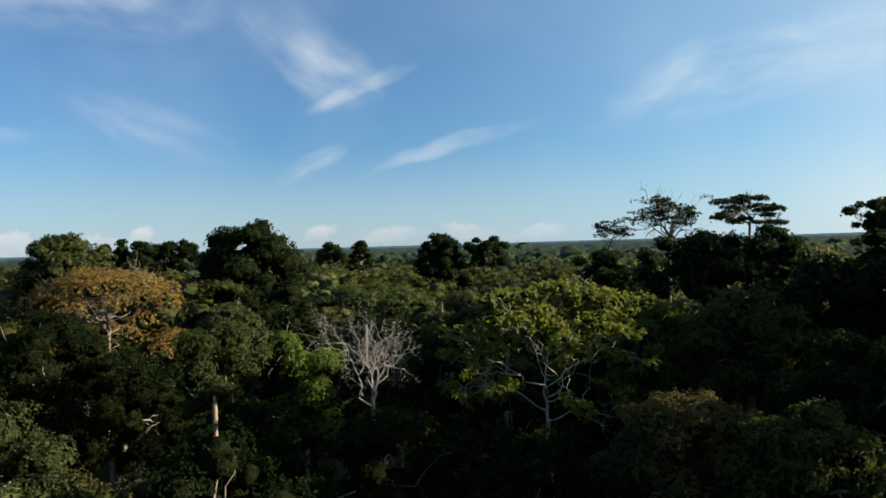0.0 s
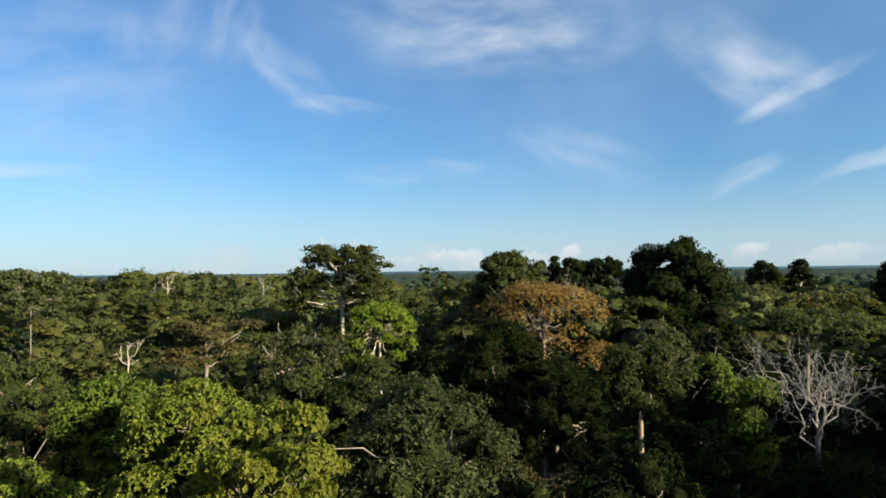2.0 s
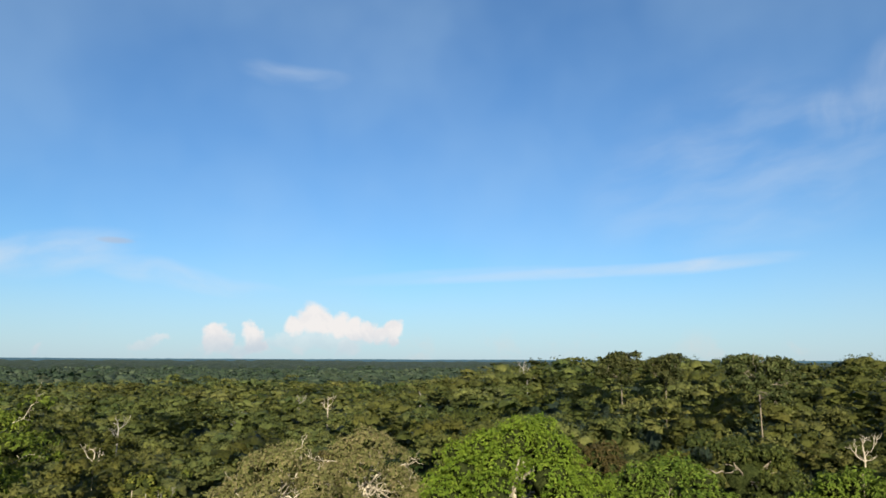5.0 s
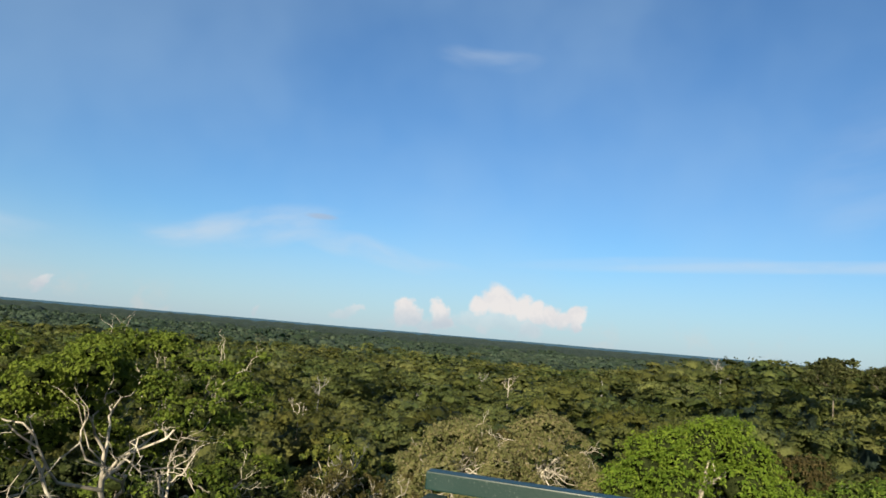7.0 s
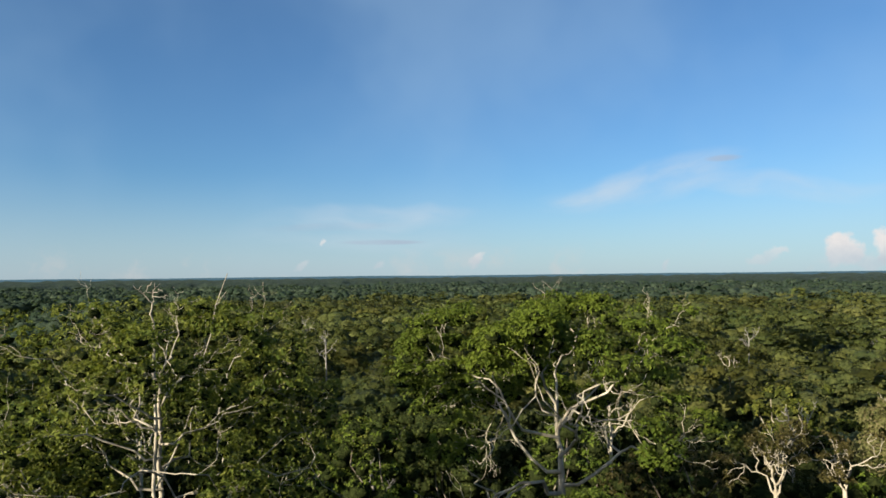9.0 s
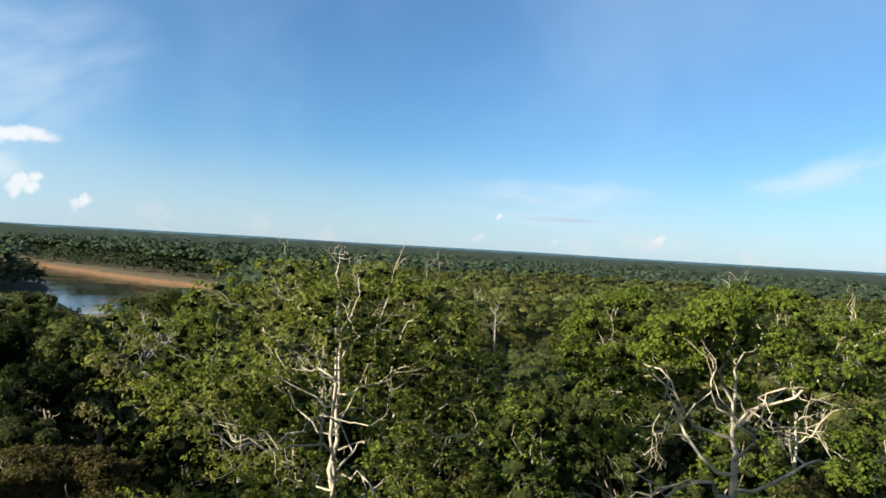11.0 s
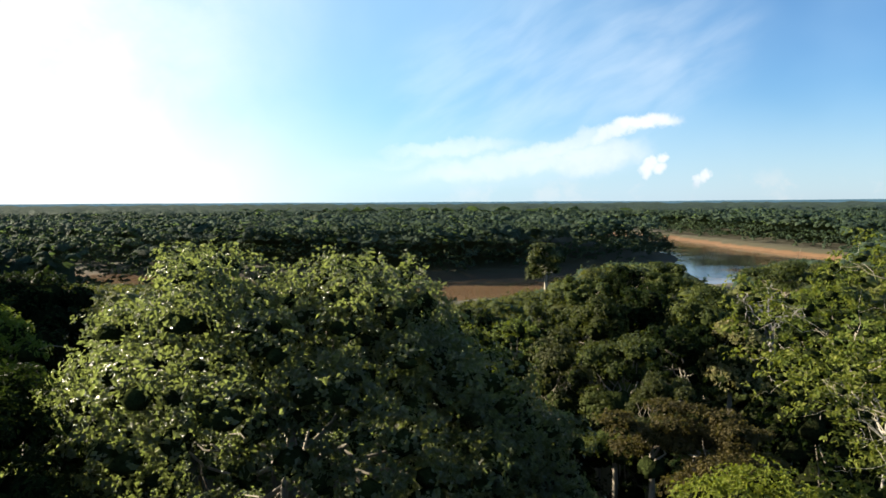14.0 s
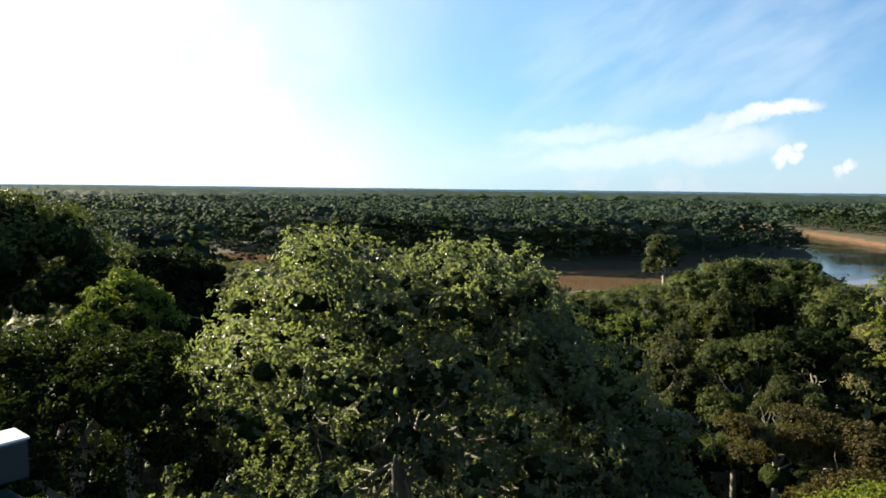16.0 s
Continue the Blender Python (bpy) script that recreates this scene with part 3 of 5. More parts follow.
def lobes_of(rng, shape, radius, depth):
    """Rounded masses of foliage that make up a crown, its top at 0: rows of x, y, z, size, flatness."""
    out = []
    if shape == "umbrella":
        for k in range(22):
            a, r = rng.uniform(0, 6.28), radius * math.sqrt(rng.uniform(0.02, 1)) * 0.85
            out.append((math.cos(a) * r, math.sin(a) * r, -depth * (0.16 + 0.5 * (r / radius) ** 2 + rng.uniform(0, 0.22)), radius * rng.uniform(0.2, 0.32), 0.32))
    elif shape == "tiered":            # a wide flat top on rising limbs, with lesser masses below
        for k in range(30):
            a, r = rng.uniform(0, 6.28), radius * math.sqrt(rng.uniform(0.02, 1)) * 0.88
            out.append((math.cos(a) * r, math.sin(a) * r, -depth * (0.10 + 0.32 * (r / radius) ** 2 + rng.uniform(0, 0.10)), radius * rng.uniform(0.15, 0.26), 0.36))
        for k in range(14):
            a, r = rng.uniform(0, 6.28), radius * rng.uniform(0.2, 0.75)
            out.append((math.cos(a) * r, math.sin(a) * r, -depth * rng.uniform(0.55, 1.15), radius * rng.uniform(0.14, 0.24), 0.55))
    elif shape == "broad":             # a full crown, nearly flat on top, steep at its sides
        for k in range(52):
            a, r = k * 2.39996, math.sqrt((k + 0.5) / 40)
            if r < 1:
                h = (1 - r ** 3.2) ** 0.55
                out.append((math.cos(a) * r * radius * 0.88, math.sin(a) * r * radius * 0.88, -depth * (0.78 - 0.62 * h + rng.uniform(-0.05, 0.09)), radius * rng.uniform(0.17, 0.27), 0.8))
            else:
                out.append((math.cos(a) * radius * 0.86, math.sin(a) * radius * 0.86, -depth * rng.uniform(0.85, 1.25), radius * rng.uniform(0.17, 0.27), 0.8))
    elif shape == "knotty":            # a wide crown of many small close masses with deep gaps
        for k in range(430):
            a, r = k * 2.39996, math.sqrt((k + 0.5) / 220)
            out_by = rng.uniform(0.74, 1.10)
            if r < 1:
                h = (1 - r ** 3) ** 0.5
                out.append((math.cos(a) * r * radius * 0.9 * out_by, math.sin(a) * r * radius * 0.9 * out_by, -depth * (0.78 - 0.66 * h + rng.uniform(-0.09, 0.11)), radius * rng.uniform(0.07, 0.15), 0.85))
            else:
                h = rng.uniform(0.3, 1.5)
                ring = radius * 0.9 * min(1.0, 0.78 + 0.46 * (h - 0.3)) * out_by
                out.append((math.cos(a) * ring, math.sin(a) * ring, -depth * h, radius * rng.uniform(0.08, 0.16), 0.85))
    elif shape == "layered":
        for k in range(26):
            a, r, h = rng.uniform(0, 6.28), radius * rng.uniform(0.15, 0.85), rng.uniform(0.1, 1.0)
            out.append((math.cos(a) * r, math.sin(a) * r, -depth * (h * 0.8 + 0.15 * (r / radius)), radius * rng.uniform(0.16, 0.3), 0.30))
    elif shape == "ragged":
        for k in range(30):
            a, r = rng.uniform(0, 6.28), radius * math.sqrt(rng.uniform(0, 1)) * 0.9
            out.append((math.cos(a) * r, math.sin(a) * r, -depth * (0.12 + 0.75 * rng.uniform(0, 1) * (0.3 + 0.7 * r / radius)), radius * rng.uniform(0.13, 0.27), 0.75))
    elif shape == "column":
        for k in range(22):
            h = rng.uniform(0.0, 1.0)
            a, r = rng.uniform(0, 6.28), radius * (0.25 + 0.6 * math.sin(min(h * 1.3 + 0.25, 1) * 2.4)) * rng.uniform(0.5, 1)
            out.append((math.cos(a) * r, math.sin(a) * r, -depth * (0.08 + 0.9 * h), radius * rng.uniform(0.3, 0.48), 0.9))
    else:
        count = 36
        for k in range(count):
            z = 1 - 1.45 * (k + rng.uniform(0, 1)) / count
            a = k * 2.39996 + rng.uniform(-0.4, 0.4)
            r = math.sqrt(max(0, 1 - z * z)) * rng.uniform(0.72, 0.92)
            out.append((math.cos(a) * r * radius, math.sin(a) * r * radius, -depth * (0.72 - z * rng.uniform(0.56, 0.64)), radius * rng.uniform(0.2, 0.36), 0.78))
    return np.array(out)


def foliage(rng, lobes, count, leaf, tuft=5, blade=0.5, thin=1.0, tri=False, droop=0.25):
    """Leaves in tufts over the lobes: kite-shaped blades folded along the midrib (tri: single blades for far trees)."""
    area = lobes[:, 3] ** 2
    n = max(1, count // tuft)
    pick = rng.choice(len(lobes), n, p=area / area.sum())
    d = unit(rng.normal(size=(n, 3)) + [0, 0, 0.45])
    d[:, 2] = np.where(d[:, 2] < -0.35, -d[:, 2], d[:, 2])
    L = lobes[pick]
    flat = np.stack([np.ones(n), np.ones(n), L[:, 4]], -1)
    ruffle = 1 + 0.22 * np.sin(d[:, :1] * 7 + pick[:, None]) * np.sin(d[:, 1:2] * 6 + 2 * pick[:, None]) 
    c = L[:, :3] + d * flat * L[:, 3:4] * ruffle * rng.uniform(0.78, 1.06, (n, 1)) ** thin
    nrm = unit(d / flat + [0, 0, 0.15])
    c = np.repeat(c, tuft, 0)
    nrm = np.repeat(nrm, tuft, 0)
    m = len(c)
    side = unit(np.cross(nrm, rng.normal(size=(m, 3))))
    c = c + side * rng.uniform(0.0, 0.9, (m, 1)) * leaf + rng.normal(size=(m, 3)) * leaf * 0.3
    nn = unit(nrm + rng.normal(size=(m, 3)) * 0.42)
    along = unit(side - nn * (side * nn).sum(-1, keepdims=True) - UP * droop)
    across = unit(np.cross(nn, along))
    s = leaf * rng.uniform(0.65, 1.35, (m, 1))
    base, tip = c - along * s * 0.5, c + along * s * 0.5
    w = s * blade * 0.5
    if tri:
        v = np.stack([base + across * w, base - across * w, tip + nn * s * 0.1], 1).reshape(-1, 3)
        return v, np.arange(m * 3).reshape(m, 3)
    lift = nn * s * 0.10
    v = np.stack([base, c + across * w + lift, tip - nn * s * 0.08, c - across * w + lift], 1).reshape(-1, 3)
    k = np.arange(m)[:, None] * 4
    f = np.concatenate([k + [0, 1, 2], k + [0, 2, 3]], 1).reshape(-1, 3)
    return v, f


PHI = (1 + 5 ** 0.5) / 2
ICO_V = unit(np.array([(-1, PHI, 0), (1, PHI, 0), (-1, -PHI, 0), (1, -PHI, 0), (0, -1, PHI), (0, 1, PHI), (0, -1, -PHI), (0, 1, -PHI), (PHI, 0, -1), (PHI, 0, 1), (-PHI, 0, -1), (-PHI, 0, 1)], float))
_c = ICO_V @ ICO_V.T
ICO_F = np.array([(a, b, c) for a in range(12) for b in range(a + 1, 12) for c in range(b + 1, 12) if min(_c[a, b], _c[b, c], _c[a, c]) > 0.4])
ICO_F = np.array([t if np.dot(np.cross(ICO_V[t[1]] - ICO_V[t[0]], ICO_V[t[2]] - ICO_V[t[0]]), ICO_V[t[0]]) > 0 else t[::-1] for t in ICO_F])


def masses(rng, lobes, fill=0.6, rough=0.3, fine=False):
    """The close-grown inside of each lobe, an uneven lump that the outer leaves cover."""
    v0, f0 = ICO_V, ICO_F
    if fine:
        mids, f1, v1 = {}, [], list(v0)
        for a, b, c in f0:
            m = []
            for i, j in ((a, b), (b, c), (c, a)):
                key = (min(i, j), max(i, j))
                if key not in mids:
                    mids[key] = len(v1)
                    v1.append(unit(v0[i] + v0[j]))
                m.append(mids[key])
            f1 += [(a, m[0], m[2]), (b, m[1], m[0]), (c, m[2], m[1]), (m[0], m[1], m[2])]
        v0, f0 = np.array(v1), np.array(f1)
    n = len(lobes)
    size = lobes[:, None, 3:4] * fill * (1 + rng.uniform(-rough, rough, (n, len(v0), 1)))
    flat = np.stack([np.ones(n), np.ones(n), lobes[:, 4]], -1)[:, None]
    v = lobes[:, None, :3] + v0[None] * size * flat
    f = f0[None] + (np.arange(n) * len(v0))[:, None, None]
    return v.reshape(-1, 3), f.reshape(-1, 3)


def cored(lobes, shape, radius, depth):
    """The lobes and, in a full crown, the thick middle that closes it."""
    if shape not in ("dome", "broad", "ragged", "column"):
        return lobes
    top = lobes[:, 2].max()
    core = [(0, 0, top - depth * (0.42 + 0.3 * k), radius * (0.52 if shape != "column" else 0.8), 0.8) for k in range(2)]
    return np.concatenate([lobes, np.array(core)])


def together(*sets):
    vs, fs, at = [], [], 0
    for v, f in sets:
        vs.append(v)
        fs.append(f + at)
        at += len(v)
    return np.concatenate(vs), np.concatenate(fs)


class Wood:
    """Gathers tapering, bending round limbs into one mesh."""

    def __init__(self):
        self.v, self.f, self.n = [], [], 0

    def limb(self, rng, a, b, r0, r1, bow=0.1, steps=6, sides=7, wobble=0.04):
        a, b = np.asarray(a, float), np.asarray(b, float)
        length = np.linalg.norm(b - a)
        k = np.linspace(0, 1, steps)[:, None]
        sag = unit(np.cross(b - a, rng.normal(size=3))) * bow * length
        path = a + (b - a) * k + sag * np.sin(k * np.pi) + rng.normal(size=(steps, 3)) * wobble * length * np.sin(k * np.pi)
        t = unit(np.gradient(path, axis=0))
        ref = np.array([1.0, 0, 0]) if abs(t[0, 0]) < 0.8 else np.array([0, 1.0, 0])
        u = unit(np.cross(t, ref))
        w = np.cross(t, u)
        ang = np.arange(sides) / sides * 2 * np.pi
        rad = (r0 + (r1 - r0) * k ** 0.8)[:, None] * (1 + rng.uniform(-0.08, 0.08, (steps, sides, 1)))
        ring = path[:, None] + (u[:, None] * np.cos(ang)[None, :, None] + w[:, None] * np.sin(ang)[None, :, None]) * rad
        self.v.append(ring.reshape(-1, 3))
        i, j = np.meshgrid(np.arange(steps - 1), np.arange(sides), indexing="ij")
        j2 = (j + 1) % sides
        q = np.stack([i * sides + j, i * sides + j2, (i + 1) * sides + j2, (i + 1) * sides + j], -1).reshape(-1, 4) + self.n
        self.f.append(q)
        self.n += steps * sides
        return path

    def branch(self, rng, a, way, length, r, levels, spread=0.7, lift=0.12):
        """A limb that forks again and again."""
        b = np.asarray(a) + unit(np.asarray(way, float)) * length
        path = self.limb(rng, a, b, r, r * 0.62, 0.12, 5, 6 if levels > 1 else 4, 0.075)
        if levels <= 0:
            return [path[-1]]
        tips = []
        for k in range(rng.integers(2, 4)):
            start = path[-1] if k < 2 else path[rng.integers(2, 4)]
            w = unit(unit(np.asarray(way, float)) + rng.normal(size=3) * spread + UP * lift)
            tips += self.branch(rng, start, w, length * rng.uniform(0.55, 0.85), r * 0.6, levels - 1, spread, lift)
        return tips

    def mesh(self, name, mat):
        return mesh_from(name, np.concatenate(self.v), np.concatenate(self.f), mat, True)


def part(name, me, parent, label=""):
    ob = new(name, me)
    ob.parent = parent
    return tagged(ob, label)


PLACED = []                     # x, y, crown radius, top, foot of crown: what the filling trees keep clear of


def polar(az, d):
    a = radians(az)
    return -math.sin(a) * d, math.cos(a) * d


def tree(seed, az, d, top, radius, depth, shape, leaf_kind, leaves, leaf, label, bark=None, trunk=0.3, limbs=9, limb_r=0.12, tuft=5, blade=0.5, reach=0.85, thin=1.0, group="", keep=1.0, solid=0.6, show=0, open_front=0.0, show_r=0.1, show_span=(-0.1, 0.8), show_rise=(0.35, 1.1), stem=0.35, dip=0.0, droop=0.25):
    """One tree that stands az degrees round and d metres away, its crown ending at the height top."""
    rng = np.random.default_rng(seed)
    x, y = polar(az, d)
    foot = float(terrain(np.array(x), np.array(y))) - 0.2
    base = new("tree")
    base.location = (x, y, foot)
    tagged(base, label, "tree", group)
    low = depth * (1.3 if shape in ("dome", "ragged") else 1.0)
    lobes = lobes_of(rng, shape, radius, low)
    lobes[:, 2] += top - foot
    if dip:                        # a saddle between two heads of the crown
        across = (lobes[:, 0] * y - lobes[:, 1] * x) / d
        lobes[:, 2] -= dip * np.exp(-((across - 0.1) / 1.3) ** 2) + 0.09 * np.abs(across)
    if open_front:                 # limbs lie bare on the side of the tower
        toward = -(lobes[:, 0] * x + lobes[:, 1] * y) / d / radius
        lobes = lobes[~((toward > 0.1) & (lobes[:, 2] < top - foot - depth * open_front))]
    inside = masses(rng, cored(lobes, shape, radius, depth) if d > 28 and solid > 0.5 and not show else lobes, solid if d < 28 else max(solid, 0.5 if d < 60 else 0.6) if solid > 0.5 else solid, 0.36, 28 < d < 125)
    if d > 58:
        v, f = together(inside, foliage(rng, lobes, int(leaves * 1.9), leaf * 0.8, tuft, blade + 0.2, thin, True))
    else:
        v, f = together(inside, foliage(rng, lobes, int(leaves * (1.9 if d > 28 else 1.15)), leaf * (0.92 if d > 28 else 1.0), tuft, blade, thin, droop=droop))
    wood = Wood()
    fork = np.array([0, 0, top - foot - depth * 0.95])
    wood.limb(rng, (0, 0, 0), fork, trunk * 1.3, trunk * 0.75, 0.01, 8, 10, 0.006)
    head = fork + [0, 0, depth * stem]
    wood.limb(rng, fork, head, trunk * 0.7, trunk * 0.35, 0.05)
    order = np.argsort(-lobes[:, 3])[:limbs]
    for k in order:
        s = fork + (head - fork) * rng.uniform(0, 1)
        e = s + (lobes[k, :3] - s) * reach
        wood.limb(rng, s, e, limb_r, limb_r * 0.35, 0.14, 7, 6, 0.05)
        mid = s + (e - s) * 0.6
        for q in range(2):
            wood.limb(rng, mid, e + rng.normal(size=3) * lobes[k, 3] * 0.7, limb_r * 0.5, limb_r * 0.15, 0.1, 5, 5, 0.06)
    boughs = []
    for k in range(show):
        a = k * 2.4 + rng.uniform(-0.3, 0.3)
        way = np.array([math.cos(a), math.sin(a), rng.uniform(*show_rise)]) + np.array([-x, -y, 0]) / d * 0.45
        bough = Wood()
        bough.branch(rng, fork + (head - fork) * rng.uniform(*show_span), way, radius * rng.uniform(0.34, 0.5), show_r, 3, 0.7, 0.10)
        boughs.append(bough)
    stem_part = part("trunk", wood.mesh("trunk", bark or GREY_BARK), base)
    for bough in boughs:
        part("limb", bough.mesh("limb", bark or GREY_BARK), stem_part)
    part("crown", mesh_from("crown", v, f, LEAF[leaf_kind], inner=len(inside[1]), inside=SHADE_CORE if leaf_kind == "deep" or (d < 28 and leaf_kind != "glossy") else HALF_SHADE_CORE), base)
    PLACED.append((x, y, radius * keep, top, top - depth))
    return base


def bare_tree(seed, az, d, top, radius, depth, label, bark, trunk=0.2, levels=4, leaf_kind="", leaves=0, leaf=0.2, spread=0.7, lift=0.12, starts=5):
    """A tree that shows its whole branching, leafless or with thin tufts at the twigs."""
    rng = np.random.default_rng(seed)
    x, y = polar(az, d)
    foot = float(terrain(np.array(x), np.array(y))) - 0.2
    base = new("tree")
    base.location = (x, y, foot)
    tagged(base, label, "tree")
    wood = Wood()
    fork = np.array([0, 0, top - foot - depth])
    wood.limb(rng, (0, 0, 0), fork, trunk * 1.3, trunk, 0.01, 8, 10, 0.006)
    tips, boughs = [], []
    first = math.hypot(radius, depth) * 0.40
    for k in range(starts):
        a = k * 6.283 / starts + rng.uniform(-0.4, 0.4)
        way = np.array([math.cos(a) * radius, math.sin(a) * radius, depth * rng.uniform(0.6, 1.1)])
        boughs.append(Wood())
        tips += boughs[-1].branch(rng, fork + [0, 0, rng.uniform(-0.15, 0.1) * depth], way, first * rng.uniform(0.8, 1.1), trunk * 0.55, levels - 1, spread, lift)
    stem_part = part("trunk", wood.mesh("trunk", bark), base)
    for bough in boughs:
        part("limb", bough.mesh("limb", bark), stem_part)
    if leaves:
        tips = np.array(tips)
        lobes = np.concatenate([tips, np.full((len(tips), 1), radius * 0.12), np.full((len(tips), 1), 0.45)], 1)
        v, f = foliage(rng, lobes, leaves, leaf, 5)
        part("crown", mesh_from("crown", v, f, LEAF[leaf_kind]), base)
    PLACED.append((x, y, radius, top, top - depth))
    return base


def open_tree(seed, az, d, top, radius, depth, leaf_kind, leaves, leaf, label, bark, trunk=0.2, starts=12, levels=3, limb_r=0.07, clump=0.6, rise=(0.1, 0.7), bare_below=0.0, stem=0.8, full=0.5, flat=0.6, blade=0.55, window=0.0, under=0.0):
    """A tree whose pale limbs fork all through a loose crown, with the leaves in clumps at the twigs."""
    rng = np.random.default_rng(seed)
    x, y = polar(az, d)
    foot = float(terrain(np.array(x), np.array(y))) - 0.2
    base = new("tree")
    base.location = (x, y, foot)
    tagged(base, label, "tree")
    wood = Wood()
    low, high = top - foot - depth, top - foot
    stem_top = np.array([0.02 * radius, -0.03 * radius, low + depth * stem])
    path = wood.limb(rng, (0, 0, 0), (0, 0, low), trunk * 1.3, trunk, 0.01, 8, 10, 0.006)
    wood.limb(rng, path[-1], stem_top, trunk, trunk * 0.3, 0.03, 9, 8, 0.012)
    tips, boughs = [], []
    for k in range(starts):
        h = (k + rng.uniform(0.2, 0.8)) / starts
        a = k * 2.39996 + rng.uniform(-0.4, 0.4)
        wide = radius * (0.35 + 0.65 * math.sin(math.pi * min(1.0, 0.22 + 0.68 * h)))
        up = rise[0] + (rise[1] - rise[0]) * h
        start = path[-1] + (stem_top - path[-1]) * h
        length = min(wide / 2.0, (high - start[2]) / max(0.3, up) / 1.6 + 0.25 * radius)
        boughs.append(Wood())
        tips += boughs[-1].branch(rng, start, (math.cos(a), math.sin(a), up), length, limb_r * (1.15 - 0.4 * h), levels, 0.6, 0.08)
    stem_part = part("trunk", wood.mesh("trunk", bark), base)
    for bough in boughs:
        part("limb", bough.mesh("limb", bark), stem_part)
    tips = np.array(tips)
    tips = np.concatenate([tips, tips[rng.random(len(tips)) < full] * [0.72, 0.72, 1] + [0, 0, 0.2]])
    tips = tips[(tips[:, 2] < high + 0.2) & (tips[:, 2] - low > bare_below * depth * (0.6 + 0.4 * rng.random(len(tips))))]
    if window:                     # a gap in the leaves on the tower's side, where the stem shows
        toward = -(tips[:, 0] * x + tips[:, 1] * y) / d
        across = np.abs(tips[:, 0] * y - tips[:, 1] * x) / d
        tips = tips[~((toward > 0) & (across < window) & (tips[:, 2] < high - depth * under))]
    size = clump * rng.uniform(0.7, 1.3, (len(tips), 1))
    lobes = np.concatenate([tips, size, np.full((len(tips), 1), flat)], 1)
    inside = masses(rng, lobes, 0.45 if d > 28 else 0.3, 0.4)
    if d > 58:
        v, f = together(inside, foliage(rng, lobes, int(leaves * 1.5), leaf, 5, blade + 0.2, 1.6, True))
    else:
        v, f = together(inside, foliage(rng, lobes, leaves, leaf, 5, blade, 1.2))
    part("crown", mesh_from("crown", v, f, LEAF[leaf_kind], inner=len(inside[1]), inside=HALF_SHADE_CORE), base)
    PLACED.append((x, y, radius, top, top - depth))
    return base

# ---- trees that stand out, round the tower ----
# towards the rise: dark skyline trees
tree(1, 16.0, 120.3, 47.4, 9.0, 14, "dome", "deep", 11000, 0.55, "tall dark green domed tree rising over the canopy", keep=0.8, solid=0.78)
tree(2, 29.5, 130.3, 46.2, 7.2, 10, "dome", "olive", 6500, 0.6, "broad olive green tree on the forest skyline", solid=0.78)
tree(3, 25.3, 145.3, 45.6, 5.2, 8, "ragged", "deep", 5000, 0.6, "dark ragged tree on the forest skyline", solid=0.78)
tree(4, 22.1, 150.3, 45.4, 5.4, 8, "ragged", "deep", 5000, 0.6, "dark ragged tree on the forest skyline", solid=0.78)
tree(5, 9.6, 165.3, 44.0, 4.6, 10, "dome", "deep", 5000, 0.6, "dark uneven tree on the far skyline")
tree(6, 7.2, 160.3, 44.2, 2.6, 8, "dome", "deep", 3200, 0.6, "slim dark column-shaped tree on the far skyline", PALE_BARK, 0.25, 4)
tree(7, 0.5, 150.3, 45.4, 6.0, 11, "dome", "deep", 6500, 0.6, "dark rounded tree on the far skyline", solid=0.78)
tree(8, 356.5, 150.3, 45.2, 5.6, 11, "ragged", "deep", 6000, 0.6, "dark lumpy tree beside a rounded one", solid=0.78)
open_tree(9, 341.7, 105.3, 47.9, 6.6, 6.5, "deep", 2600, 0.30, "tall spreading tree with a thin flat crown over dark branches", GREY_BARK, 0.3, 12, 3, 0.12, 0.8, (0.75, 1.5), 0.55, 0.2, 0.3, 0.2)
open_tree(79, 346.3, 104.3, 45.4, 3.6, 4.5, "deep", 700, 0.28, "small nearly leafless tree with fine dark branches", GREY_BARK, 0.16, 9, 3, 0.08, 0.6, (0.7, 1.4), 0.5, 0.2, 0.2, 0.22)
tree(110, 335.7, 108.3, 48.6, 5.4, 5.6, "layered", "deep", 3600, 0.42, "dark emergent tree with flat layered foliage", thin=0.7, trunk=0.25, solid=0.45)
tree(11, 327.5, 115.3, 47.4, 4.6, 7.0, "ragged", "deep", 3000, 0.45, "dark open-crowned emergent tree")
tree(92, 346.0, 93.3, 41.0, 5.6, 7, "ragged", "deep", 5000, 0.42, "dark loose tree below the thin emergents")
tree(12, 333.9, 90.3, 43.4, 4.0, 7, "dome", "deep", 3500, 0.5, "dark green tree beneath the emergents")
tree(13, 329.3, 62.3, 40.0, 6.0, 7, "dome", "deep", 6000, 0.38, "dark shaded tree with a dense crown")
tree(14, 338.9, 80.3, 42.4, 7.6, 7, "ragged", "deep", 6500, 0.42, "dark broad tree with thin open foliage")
tree(15, 26.7, 75.3, 40.4, 7.3, 6.8, "broad", "rust", 13000, 0.24, "spreading tree in rusty orange leaf with pale limbs", GREY_BARK, 0.2, 14, 0.07, keep=0.8, show=10, show_r=0.07, show_span=(0.2, 1.0), solid=0.3)
tree(16, 17.8, 62.3, 37.7, 3.1, 5.0, "dome", "grey", 5200, 0.26, "pale dry-leaved tree with a rounded crown", PALE_BARK, 0.2, 10, 0.08, show=5, show_r=0.07)
bare_tree(17, 6.5, 48.3, 37.0, 2.7, 5.6, "leafless grey-white dead tree with many fine branches", DEAD_WOOD, 0.14, 6, "", 0, 0.2, 0.72, 0.06, 7)
